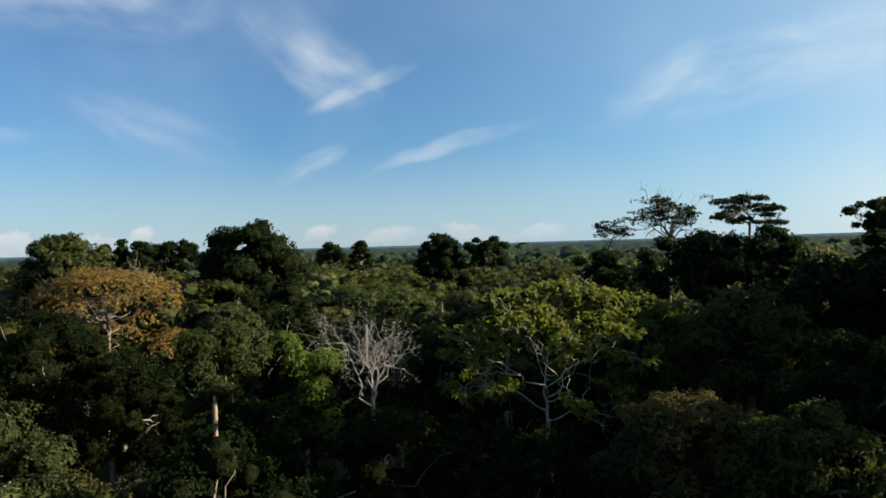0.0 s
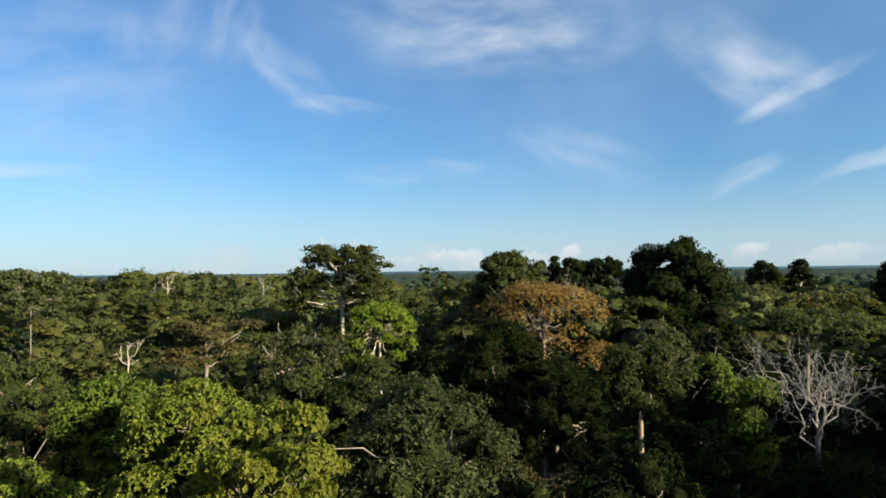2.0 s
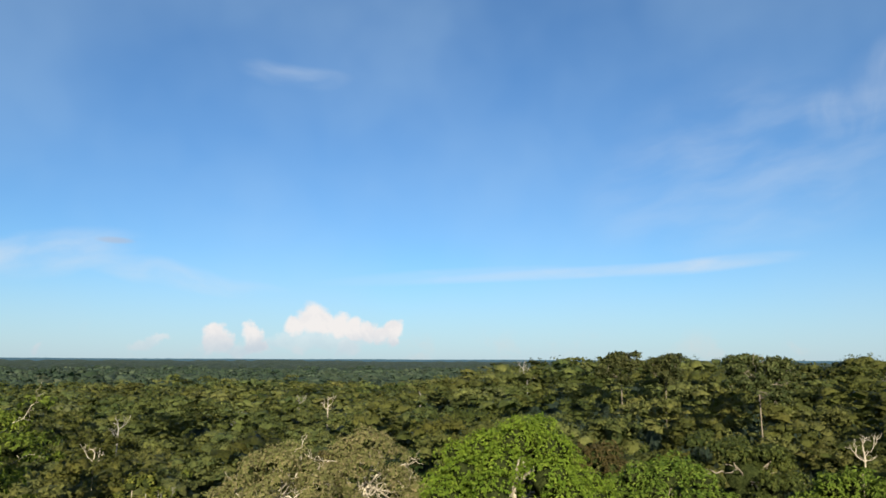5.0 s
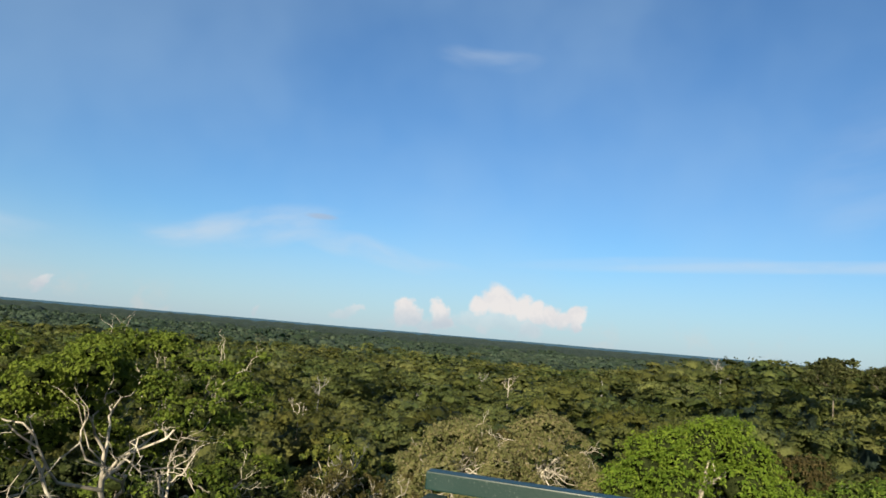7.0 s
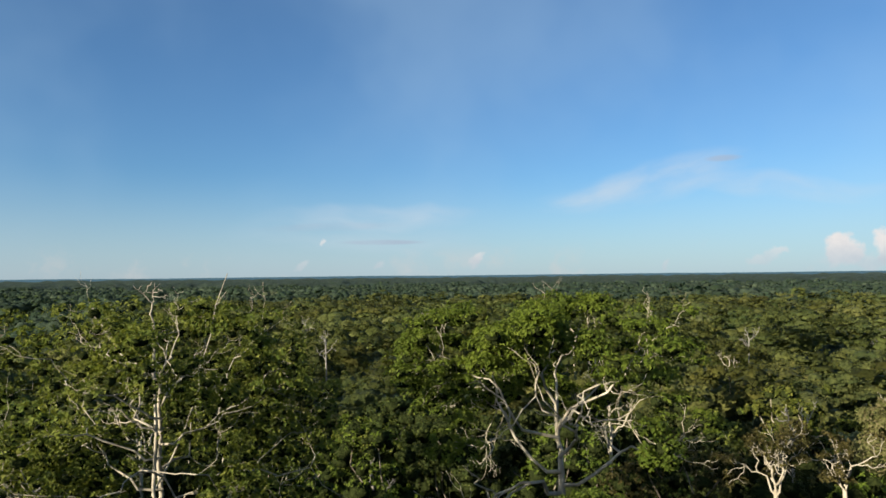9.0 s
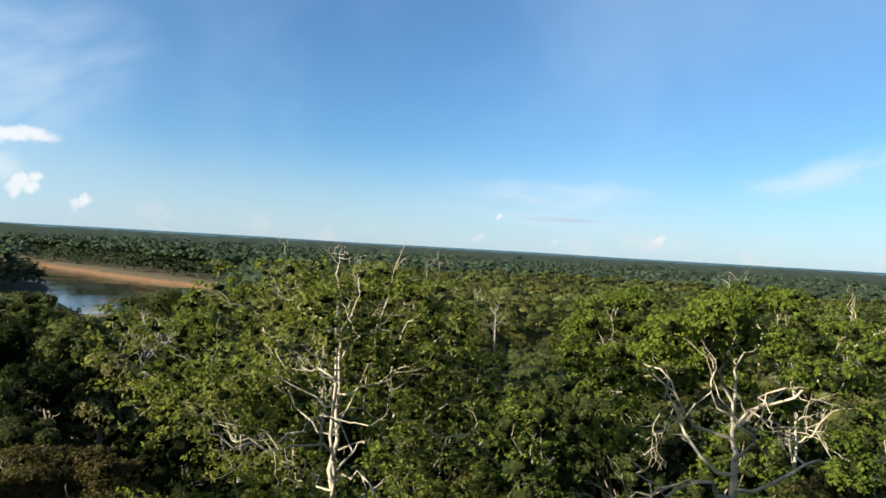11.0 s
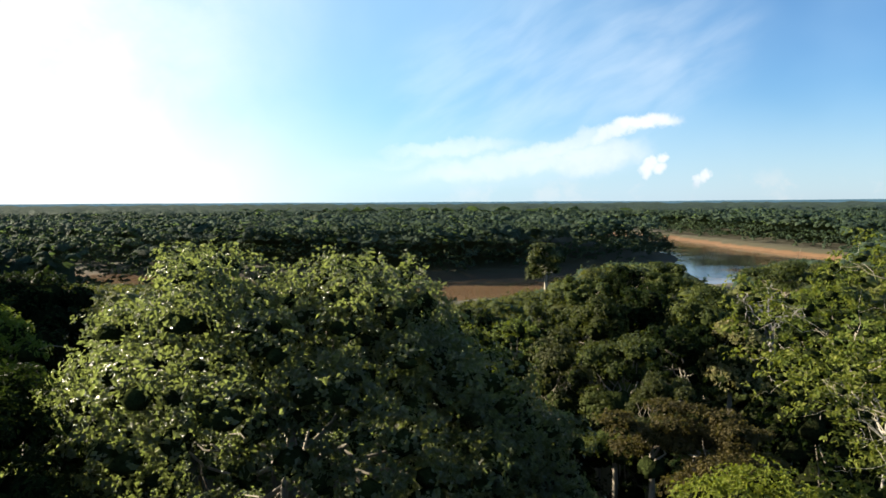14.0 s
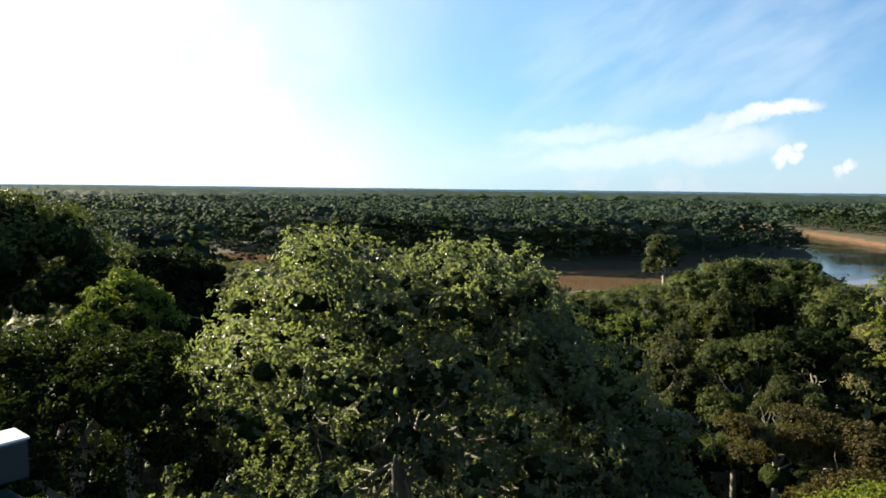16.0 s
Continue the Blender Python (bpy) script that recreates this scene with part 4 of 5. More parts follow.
open_tree(18, 351.8, 38.3, 39.4, 5.8, 7.5, "yellow", 9500, 0.33, "open tree with big leaves and bare pale limbs", PALE_BARK, 0.10, 12, 3, 0.045, 0.55, (0.3, 1.0), 0.08, 0.6, 0.6, 0.5, 0.62)
tree(19, 343.2, 46.3, 38.5, 3.2, 6, "dome", "bright", 5200, 0.27, "sunlit green tree with a dense crown")
tree(20, 336.0, 44.3, 38.9, 4.4, 6, "dome", "olive", 8000, 0.27, "sunlit green tree with a lumpy crown")
tree(21, 328.3, 36.3, 37.5, 4.0, 6, "dome", "deep", 8000, 0.24, "dark green tree with a lumpy crown")
tree(22, 332.6, 28.3, 36.0, 3.2, 6, "dome", "olive", 9000, 0.22, "bright green young tree catching the sun")
tree(23, 340.6, 30, 35.6, 3.6, 5, "dome", "brown", 11000, 0.20, "dull brownish green tree in half shade")
tree(24, 30.3, 50.3, 38.4, 4.0, 6, "dome", "deep", 6500, 0.27, "dark green tree below the orange one")
tree(25, 19.1, 44.3, 37.2, 2.7, 9, "column", "olive", 5200, 0.26, "upright yellowish green tree over the shade")
tree(26, 12.1, 45.3, 36.8, 2.4, 8, "column", "bright", 4200, 0.26, "narrow sunlit green tree on a slim trunk")
tree(27, 6.9, 80.3, 38.4, 7.2, 5, "umbrella", "olive", 6500, 0.36, "flat-topped olive green tree")
tree(28, 355.0, 70, 38.4, 6.0, 6, "ragged", "grey", 5000, 0.36, "open grey-green tree on a pale trunk")
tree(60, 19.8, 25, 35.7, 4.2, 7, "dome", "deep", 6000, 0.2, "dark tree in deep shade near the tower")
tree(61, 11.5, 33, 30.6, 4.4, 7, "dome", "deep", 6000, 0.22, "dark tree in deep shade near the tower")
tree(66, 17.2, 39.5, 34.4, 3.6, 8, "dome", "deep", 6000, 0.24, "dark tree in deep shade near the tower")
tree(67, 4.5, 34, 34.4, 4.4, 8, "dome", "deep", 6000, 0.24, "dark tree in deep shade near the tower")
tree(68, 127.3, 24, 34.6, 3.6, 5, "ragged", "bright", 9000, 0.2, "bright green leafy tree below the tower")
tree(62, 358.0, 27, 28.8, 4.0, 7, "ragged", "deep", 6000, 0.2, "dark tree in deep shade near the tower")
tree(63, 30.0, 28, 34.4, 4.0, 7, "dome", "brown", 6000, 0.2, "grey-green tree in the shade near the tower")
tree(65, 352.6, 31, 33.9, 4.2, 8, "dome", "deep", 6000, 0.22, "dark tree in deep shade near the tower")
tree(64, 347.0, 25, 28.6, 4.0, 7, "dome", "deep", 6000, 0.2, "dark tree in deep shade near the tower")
# the lit slope further round
open_tree(30, 43.6, 120.3, 46.4, 8.3, 12, "olive", 19000, 0.42, "tall umbrella-shaped tree over the canopy with pale limbs", PALE_BARK, 0.34, 14, 3, 0.19, 1.2, (0.0, 0.9), 0.12, 0.75, 1.0, 0.5, window=0.8)
tree(31, 40.5, 72.3, 38.9, 3.8, 5, "broad", "vivid", 8500, 0.26, "vivid green round tree on pale forked trunks", PALE_BARK, 0.17, 8, 0.10, show=3, show_r=0.07, keep=0.9)
tree(32, 49.0, 22.3, 38.6, 2.6, 6.5, "ragged", "lime", 9000, 0.22, "yellow-green big-leaved tree close to the tower", GREY_BARK, 0.13, 14, 0.05, blade=0.62, tuft=6)
tree(33, 55.6, 36.3, 37.0, 3.4, 5, "dome", "lime", 7500, 0.24, "yellow-green tree with a full crown")
tree(34, 36.8, 28.3, 37.6, 4.2, 6.5, "dome", "grey", 12000, 0.21, "grey-green tree with a lumpy dense crown")
tree(35, 54.4, 85.3, 37.6, 6.0, 7, "layered", "brown", 5500, 0.36, "flat layered tree in brownish leaf")
tree(36, 61.0, 45, 36.2, 3.6, 5, "dome", "bright", 6500, 0.26, "sunlit green tree among the canopy")
tree(37, 67.5, 34, 34.6, 3.2, 5, "dome", "lime", 7000, 0.23, "yellow-green tree in full sun")
open_tree(38, 66.5, 130, 42.4, 5.6, 7, "grey", 4500, 0.5, "open grey-green tree with white branches", GREY_BARK, 0.09, 10, 3, 0.09, 0.9, (0.2, 0.8), 0.0, 0.7, 0.7)
open_tree(75, 76.6, 150, 43.2, 4.6, 6, "grey", 3800, 0.55, "small flat-topped tree standing over the skyline", GREY_BARK, 0.10, 9, 3, 0.08, 0.9, (0.3, 0.9), 0.0, 0.6, 0.8, 0.5)
open_tree(76, 73.2, 155, 43.0, 4.2, 6, "grey", 3800, 0.55, "small flat-topped tree standing over the skyline", GREY_BARK, 0.10, 9, 3, 0.08, 0.9, (0.3, 0.9), 0.0, 0.6, 0.8, 0.5)
for k in range(-3, 0):              # the canopy closes round their stems
    PLACED[k] = (PLACED[k][0], PLACED[k][1], PLACED[k][2] * 0.2, PLACED[k][3], PLACED[k][3] - 2.0)
tree(39, 85.4, 38.3, 38.8, 5.0, 5.5, "dome", "fresh", 15000, 0.21, "bright green flat-domed tree with a pale broken fork", PALE_BARK, 0.3, 12, 0.12, keep=1.1, show=2, show_r=0.1, show_span=(-0.4, 0.0), show_rise=(0.2, 0.5))
tree(72, 73.5, 48, 36.0, 4.6, 6, "dome", "bright", 7500, 0.26, "olive green tree with a lumpy crown in the sun")
tree(73, 68.0, 62, 36.6, 4.6, 6, "ragged", "olive", 6000, 0.28, "loose-crowned olive tree in the sun")
tree(74, 79.0, 58, 35.4, 4.2, 6, "dome", "brown", 6000, 0.28, "brownish green tree behind a bright green one")
tree(40, 104.6, 40.3, 37.5, 3.2, 4.5, "dome", "beige", 13000, 0.18, "dry beige-leaved tree with fine pale twigs", PALE_BARK, 0.2, 20, 0.05, show=5, show_r=0.06, solid=0.22)
tree(41, 97.5, 46.3, 37.5, 3.6, 5, "dome", "beige", 13000, 0.19, "dry pinkish beige tree with thin leaves", PALE_BARK, 0.2, 20, 0.05, show=5, show_r=0.06, solid=0.22)
open_tree(142, 131.1, 34.3, 40.5, 7.6, 9.5, "bright", 38000, 0.20, "great spreading tree with bare pale forked limbs", PALE_BARK, 0.2, 9, 4, 0.10, 0.8, (0.4, 0.9), 0.36, 0.5, 0.5, 0.5, window=3.6, under=0.3)
bare_tree(43, 115.1, 34.3, 35.2, 1.35, 3.0, "small gnarled tree with pale twisted branches", PALE_BARK, 0.10, 4, "brown", 1500, 0.18, 0.75, 0.05, 5)
bare_tree(44, 110.6, 36.3, 34.7, 1.05, 2.6, "small gnarled tree with pale twisted branches", PALE_BARK, 0.09, 4, "brown", 1200, 0.18, 0.75, 0.05, 5)
open_tree(145, 162.9, 22.3, 40.9, 4.9, 9.0, "yellow", 40000, 0.15, "sunlit thin-leaved tree with pale bare limbs beside the tower", PALE_BARK, 0.13, 20, 4, 0.042, 0.48, (0.05, 0.7), 0.0, 0.8, 0.45, 0.6, window=0.3)
tree(91, 46.8, 52, 35.2, 3.8, 6, "dome", "olive", 6500, 0.26, "olive green tree before a fan of pale limbs")
tree(70, 41.3, 50, 35.6, 4.2, 6, "dome", "olive", 6500, 0.26, "olive green tree under a vivid green one")
open_tree(69, 47.2, 62, 36.4, 4.5, 5.5, "grey", 6500, 0.26, "low spreading tree with a fan of pale limbs", PALE_BARK, 0.16, 10, 3, 0.08, 0.55, (0.5, 1.2), 0.45, 0.4, 0.6, 0.5)
tree(71, 25.8, 57, 35.0, 4.6, 7, "dome", "deep", 6500, 0.28, "dark green tree below the orange one")
bare_tree(46, 178.5, 92.3, 31.2, 1.9, 6.5, "pale dead forked tree among dark crowns", DEAD_WOOD, 0.3, 4, "", 0, 0.2, 0.6, 0.15, 4)
open_tree(47, 196.0, 210.3, 28.2, 5.2, 10, "grey", 8000, 0.55, "lone grey-green tree with a white trunk by the river", PALE_BARK, 0.45, 10, 3, 0.18, 1.35, (0.2, 0.8), 0.0, 0.85, 0.6, 0.8, window=0.5)
tree(48, 184.0, 40.3, 30.6, 5.2, 4.5, "layered", "brown", 9000, 0.24, "brownish flat-topped tree in the shade")
tree(49, 186.4, 128.3, 31.6, 5.2, 9, "ragged", "olive", 5000, 0.46, "dark uneven tree in front of the river")
tree(81, 189.6, 120.3, 31.2, 4.6, 8, "dome", "deep", 5000, 0.44, "dark domed tree in front of the river")
tree(82, 192.4, 118.3, 29.6, 4.2, 8, "ragged", "olive", 4500, 0.44, "loose olive tree in front of the river")
tree(83, 183.0, 104.3, 30.2, 4.4, 8, "dome", "olive", 5000, 0.42, "olive tree hung with climbers in front of the river")
tree(84, 188.0, 88.3, 32.0, 4.0, 9, "column", "deep", 5000, 0.38, "dark climber-hung tree among lower crowns")
tree(85, 191.6, 84.3, 30.6, 4.4, 8, "dome", "olive", 5000, 0.36, "olive green lumpy tree below the tower")
tree(86, 195.6, 92.3, 28.4, 4.6, 8, "ragged", "olive", 5000, 0.38, "loose dark olive tree below the tower")
tree(87, 185.0, 70.3, 30.4, 3.8, 7, "ragged", "deep", 5000, 0.32, "dark uneven tree below the tower")
tree(88, 190.2, 62.3, 31.2, 3.6, 13, "column", "olive", 5000, 0.30, "olive tree with a lumpy crown below the tower")
tree(89, 194.8, 66.3, 29.4, 3.8, 14, "column", "grey", 4500, 0.30, "grey-green climber-hung tree below the tower")
tree(90, 187.2, 52.3, 29.8, 3.2, 9, "ragged", "grey", 5000, 0.26, "thin grey-green tree below the tower")
tree(50, 177.7, 140.3, 32.0, 8.2, 9, "umbrella", "olive", 6000, 0.5, "dark wide tree in front of the river")
tree(51, 181.4, 70.3, 29.9, 3.2, 6, "column", "beige", 4000, 0.32, "pale yellowish tree in the shade of others")
tree(52, 179.0, 24.0, 32.9, 4.4, 4.5, "dome", "lime", 14000, 0.19, "yellow-green leafy tree just below the tower", GREY_BARK, 0.12, 14, 0.04, blade=0.6)
tree(53, 217.4, 19.0, 41.1, 6.9, 8.5, "knotty", "glossy", 76000, 0.15, "large dark glossy-leaved tree close to the tower", GREY_BARK, 0.3, 20, 0.08, tuft=6, blade=0.6, keep=1.1, solid=0.37, dip=1.1, droop=-0.35)
tree(54, 202.3, 19.3, 36.4, 4.2, 6.5, "knotty", "glossy", 34000, 0.145, "dark glossy-leaved tree beside the largest one", GREY_BARK, 0.2, 14, 0.06, tuft=6, blade=0.6, solid=0.37, droop=-0.35)
tree(55, 248.1, 72.3, 42.2, 9.6, 9, "dome", "green", 12000, 0.34, "dark domed tree against the bright sky", solid=0.6)
tree(56, 239.6, 46.3, 36.9, 3.4, 6, "dome", "bright", 6500, 0.24, "bright green bushy tree in full sun")
tree(57, 243.5, 16.3, 39.2, 3.5, 6.5, "broad", "deep", 22000, 0.14, "dark dense tree with a sunlit rim", solid=0.55)
tree(58, 252.6, 30.3, 37.2, 2.6, 4, "umbrella", "yellow", 7000, 0.22, "yellow-green flat-topped tree in the sun", solid=0.75)
tree(59, 236.7, 60.3, 37.1, 5.6, 7, "dome", "deep", 6500, 0.32, "dark green tree with a rounded crown", solid=0.8)

# the pale spire of the thin-leaved tree, and the broken trunk in the shade
base = [o for o in scene.objects if o.get("label", "").startswith("sunlit thin-leaved")][0]
rng = np.random.default_rng(77)
spire = Wood()
sz = base.location.z
lean = polar(253.0, 0.35)
p = spire.limb(rng, (0, 0, 28), (lean[0], lean[1], 41.6 - 0.9 - sz), 0.10, 0.035, 0.02, 9, 7, 0.012)
spire.branch(rng, p[-1], (0.1, 0.1, 1), 0.6, 0.035, 3, 0.9, 0.1)
spire.branch(rng, p[-2], (-0.6, -0.5, 0.6), 0.75, 0.036, 3, 0.9, 0.1)
spire.branch(rng, p[-3], (0.8, 0.2, 0.5), 0.85, 0.038, 3, 0.8, 0.1)
tip = Vector((*polar(158.4, 22.2), 42.15)) - base.location
reach = spire.limb(rng, p[-4], tuple(tip), 0.034, 0.012, 0.05, 8, 5, 0.03)
spire.branch(rng, reach[-2], (-0.3, 0.2, 0.5), 0.35, 0.012, 2, 0.9, 0.1)
spire.branch(rng, reach[-4], (0.3, 0.1, 0.8), 0.5, 0.016, 2, 0.9, 0.1)
part("spire", spire.mesh("spire", PALE_BARK), base, "bare pale leading stem")


def broken_trunk(az, d, top, low, r):
    x, y = polar(az, d)
    foot = float(terrain(np.array(x), np.array(y))) - 0.2
    rng = np.random.default_rng(5)
    w = Wood()
    w.limb(rng, (0, 0, 0), (0.2, 0.1, top - foot), r * 1.4, r, 0.01, 10, 10, 0.006)
    for k in range(5):
        w.limb(rng, (0.2 + rng.uniform(-r, r) * 0.6, 0.1 + rng.uniform(-r, r) * 0.6, top - foot - 0.4), (0.2 + rng.uniform(-r, r) * 0.7, 0.1, top - foot + rng.uniform(0.1, 0.5)), r * 0.5, r * 0.1, 0.0, 3, 5, 0)
    ob = new("dead_tree", w.mesh("dead_tree", STUMP_WOOD))
    ob.location = (x, y, foot)
    tagged(ob, "broken dead trunk with bare orange-brown wood", "dead tree")
    PLACED.append((x, y, 2.0, top, low))


broken_trunk(19.5, 34, 34.8, 33.4, 0.12)

# ---- the closed canopy: filling trees, alike ones sharing their meshes ----
rng = np.random.default_rng(2024)


def open_view(az, d):
    """How high trees may grow where the ground falls to the river, over which one sees the water."""
    el = np.interp(az, (168, 173.4, 176.3, 178.7, 180.2, 181.6, 184.4, 186.5, 190.5, 193, 195.2, 199.6, 206.2, 209, 230, 238, 244), (0, -4.7, -4.3, -5.0, -7.2, -7.6, -6.4, -5.0, -5.0, -6.0, -7.1, -8.1, -8.9, -7.0, -6.2, -5.6, -2))
    near_side = np.interp(az, (168, 174, 178, 182, 187, 190, 244), (520, 495, 465, 420, 380, 340, 330))
    return np.where((d < near_side) & (az > 168) & (az < 244), EYE + d * np.tan(np.radians(el)), 99.0)


def tallest(x, y, r):
    """The height up to which a filling tree may grow without hiding a tree that stands out, or touching it."""
    d = math.hypot(x, y)
    az = math.atan2(-x, y)
    lim = float(open_view(np.array(math.degrees(az) % 360), np.array(d)))
    for px, py, pr, pt, pb in PLACED:
        pd = math.hypot(px, py)
        if math.hypot(px - x, py - y) < pr * 0.6 + r * 0.45:
            return 0.0
        if pd > d - r:
            gap = abs((math.atan2(-px, py) - az + math.pi) % (2 * math.pi) - math.pi)
            if gap < math.atan2(pr * 0.8, pd) + math.atan2(r * 0.55, d):
                lim = min(lim, EYE + (pb + (0.72 if pd > 60 else 0.4) * (pt - pb) - EYE) * d / pd)
    return lim


KINDS = []
for k, (shape, kind, radius, depth, leaf, label) in enumerate([
        ("dome", "olive", 5.4, 13, 0.36, "olive green canopy tree with a rounded crown"),
        ("dome", "deep", 5.8, 14, 0.38, "dark green canopy tree with a dense crown"),
        ("ragged", "olive", 5.6, 12, 0.34, "loose-crowned olive green canopy tree"),
        ("umbrella", "deep", 6.4, 15, 0.36, "flat-topped dark green canopy tree"),
        ("dome", "bright", 4.8, 12, 0.36, "fresh green canopy tree with a full crown"),
        ("layered", "grey", 5.4, 12, 0.36, "layered grey-green canopy tree"),
        ("column", "olive", 4.0, 15, 0.36, "tall narrow canopy tree hung with climbers"),
        ("dome", "grey", 5.2, 11, 0.34, "rounded grey-green canopy tree in full leaf"),
        ("ragged", "yellow", 4.8, 11, 0.34, "yellow-green canopy tree with thin leaves"),
        ("ragged", "brown", 5.0, 11, 0.34, "brownish canopy tree with thin leaves")]):
    r2 = np.random.default_rng(500 + k)
    lobes = lobes_of(r2, shape, radius, depth)
    lobes[:, 2] += 27.0
    crowns = []
    for close in (False, True):
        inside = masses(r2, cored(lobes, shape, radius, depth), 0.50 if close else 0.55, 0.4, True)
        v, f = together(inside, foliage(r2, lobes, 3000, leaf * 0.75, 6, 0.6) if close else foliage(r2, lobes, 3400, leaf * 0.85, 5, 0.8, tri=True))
        crowns.append(mesh_from("crown", v, f, LEAF[kind], inner=len(inside[1]), inside=SHADE_CORE if kind == "deep" else HALF_SHADE_CORE))
    w = Wood()
    fork = np.array([0, 0, 27.0 - depth * 0.9])
    w.limb(r2, (0, 0, 0), fork, 0.35, 0.22, 0.01, 7, 7, 0.008)
    for q in np.argsort(-lobes[:, 3])[:7]:
        w.limb(r2, fork, lobes[q, :3], 0.12, 0.04, 0.12, 5, 5, 0.05)
    KINDS.append((w.mesh("trunk", PALE_BARK if k == 8 else GREY_BARK), crowns, label, radius))

WEIGHTS = np.array([0.17, 0.17, 0.14, 0.09, 0.09, 0.08, 0.09, 0.08, 0.05, 0.04])
made = 0
near = []
step = 8.6
for gx in np.arange(-110, 111, step):
    for gy in np.arange(-110, 111, step):
        x, y = gx + rng.uniform(-3, 3), gy + rng.uniform(-3, 3)
        near.append((math.hypot(x, y), x, y))
near.sort()
FIRST_SETS = {}
for d, x, y in near:
    if d < (17.5 if 190 < math.degrees(math.atan2(-x, y)) % 360 < 245 else 13) or d > 100 or made >= 300 or (d > 55 and 268 < math.degrees(math.atan2(-x, y)) % 360 < 289):
        continue
    k = int(rng.choice(len(KINDS), p=WEIGHTS))
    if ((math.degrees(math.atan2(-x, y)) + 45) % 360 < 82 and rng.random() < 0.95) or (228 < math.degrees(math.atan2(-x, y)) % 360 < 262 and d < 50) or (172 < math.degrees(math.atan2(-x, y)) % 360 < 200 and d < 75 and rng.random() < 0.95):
        k = 1 if 172 < math.degrees(math.atan2(-x, y)) % 360 < 200 else (1, 3, 1)[made % 3]    # near-black kinds in these sectors put the shade into the leaf colour
    if 138 < math.degrees(math.atan2(-x, y)) % 360 < 172 and k in (1, 3):
        k = (0, 8, 4)[made % 3]              # lighter-leaved kinds replace the near-black ones in this sector
    trunk_me, crowns, label, radius = KINDS[k]
    kin = (k, d < 66)
    crown_me = crowns[d < 66]
    foot = float(terrain(np.array(x), np.array(y))) - 0.2
    grow = rng.uniform(21.5, 31.5) if d > 45 else rng.uniform(20.0, 27.0)
    if 290 < math.degrees(math.atan2(-x, y)) % 360 < 323 and d > 30:
        grow = rng.uniform(38.0, 46.0)      # unseen trees grown extra tall to shade the foot of the rise
    elif (math.degrees(math.atan2(-x, y)) + 45) % 360 < 82 and d < 42:
        grow = rng.uniform(15.0, 20.0)
    s = grow / 27.0
    lim = tallest(x, y, radius * s)
    if lim - foot < 7:
        continue
    s_z = min(s, (lim - foot) / 27.0)
    s = max(s_z, 0.62) * rng.uniform(0.9, 1.1)
    m = Matrix.Translation((x, y, foot)) @ Matrix.Rotation(rng.uniform(0, 6.283), 4, "Z") @ Matrix.Diagonal((s, s, s_z, 1))
    if kin not in FIRST_SETS:
        base = tagged(new("tree"), label, "tree", "rainforest canopy trees")
        part("trunk", trunk_me, base)
        part("crown", crown_me, base)
        base.matrix_basis = m
        FIRST_SETS[kin] = base
    else:
        src = FIRST_SETS[kin]
        keep_m = src.matrix_basis.copy()
        src.matrix_basis = Matrix.Identity(4)
        copy_thing(src, m)
        src.matrix_basis = keep_m
    made += 1


# pale dead limbs and snags that stick out of the canopy
SNAGS = []
for k in range(3):
    r2 = np.random.default_rng(900 + k)
    w = Wood()
    w.limb(r2, (0, 0, 0), (0.3, 0.2, 25.0), 0.26, 0.12, 0.01, 8, 7, 0.008)
    w.branch(r2, (0.3, 0.2, 24.9), (0.2, 0.1, 1), 1.2, 0.11, 2, 0.6, 0.1)
    for q in range(3):
        w.branch(r2, (0.3, 0.2, 22.5 + q), (math.cos(q * 2.1), math.sin(q * 2.1), 0.9), 1.6, 0.08, 2, 0.6, 0.15)
    SNAGS.append(w.mesh("dead_tree", DEAD_WOOD if k else PALE_BARK))
first = {}
for k in range(40):
    az, d = rng.uniform(35, 172), rng.uniform(48, 230)
    x, y = polar(az, d)
    foot = float(terrain(np.array(x), np.array(y))) - 0.2
    if tallest(x, y, 1.5) < foot + 20 or float(river_gap(np.array(x), np.array(y))) < 10:
        continue
    s = rng.uniform(0.95, 1.14)
    m = Matrix.Translation((x, y, foot)) @ Matrix.Rotation(rng.uniform(0, 6.283), 4, "Z") @ Matrix.Diagonal((s, s, s, 1))
    if k % 3 in first:
        copy_thing(first[k % 3], m @ Matrix.Diagonal((*[1 / q for q in first[k % 3].scale], 1)))
    else:
        first[k % 3] = tagged(new("dead_tree", SNAGS[k % 3]), "bleached dead tree standing among green crowns", "dead tree", "dead trees in the canopy")
        first[k % 3].matrix_basis = m


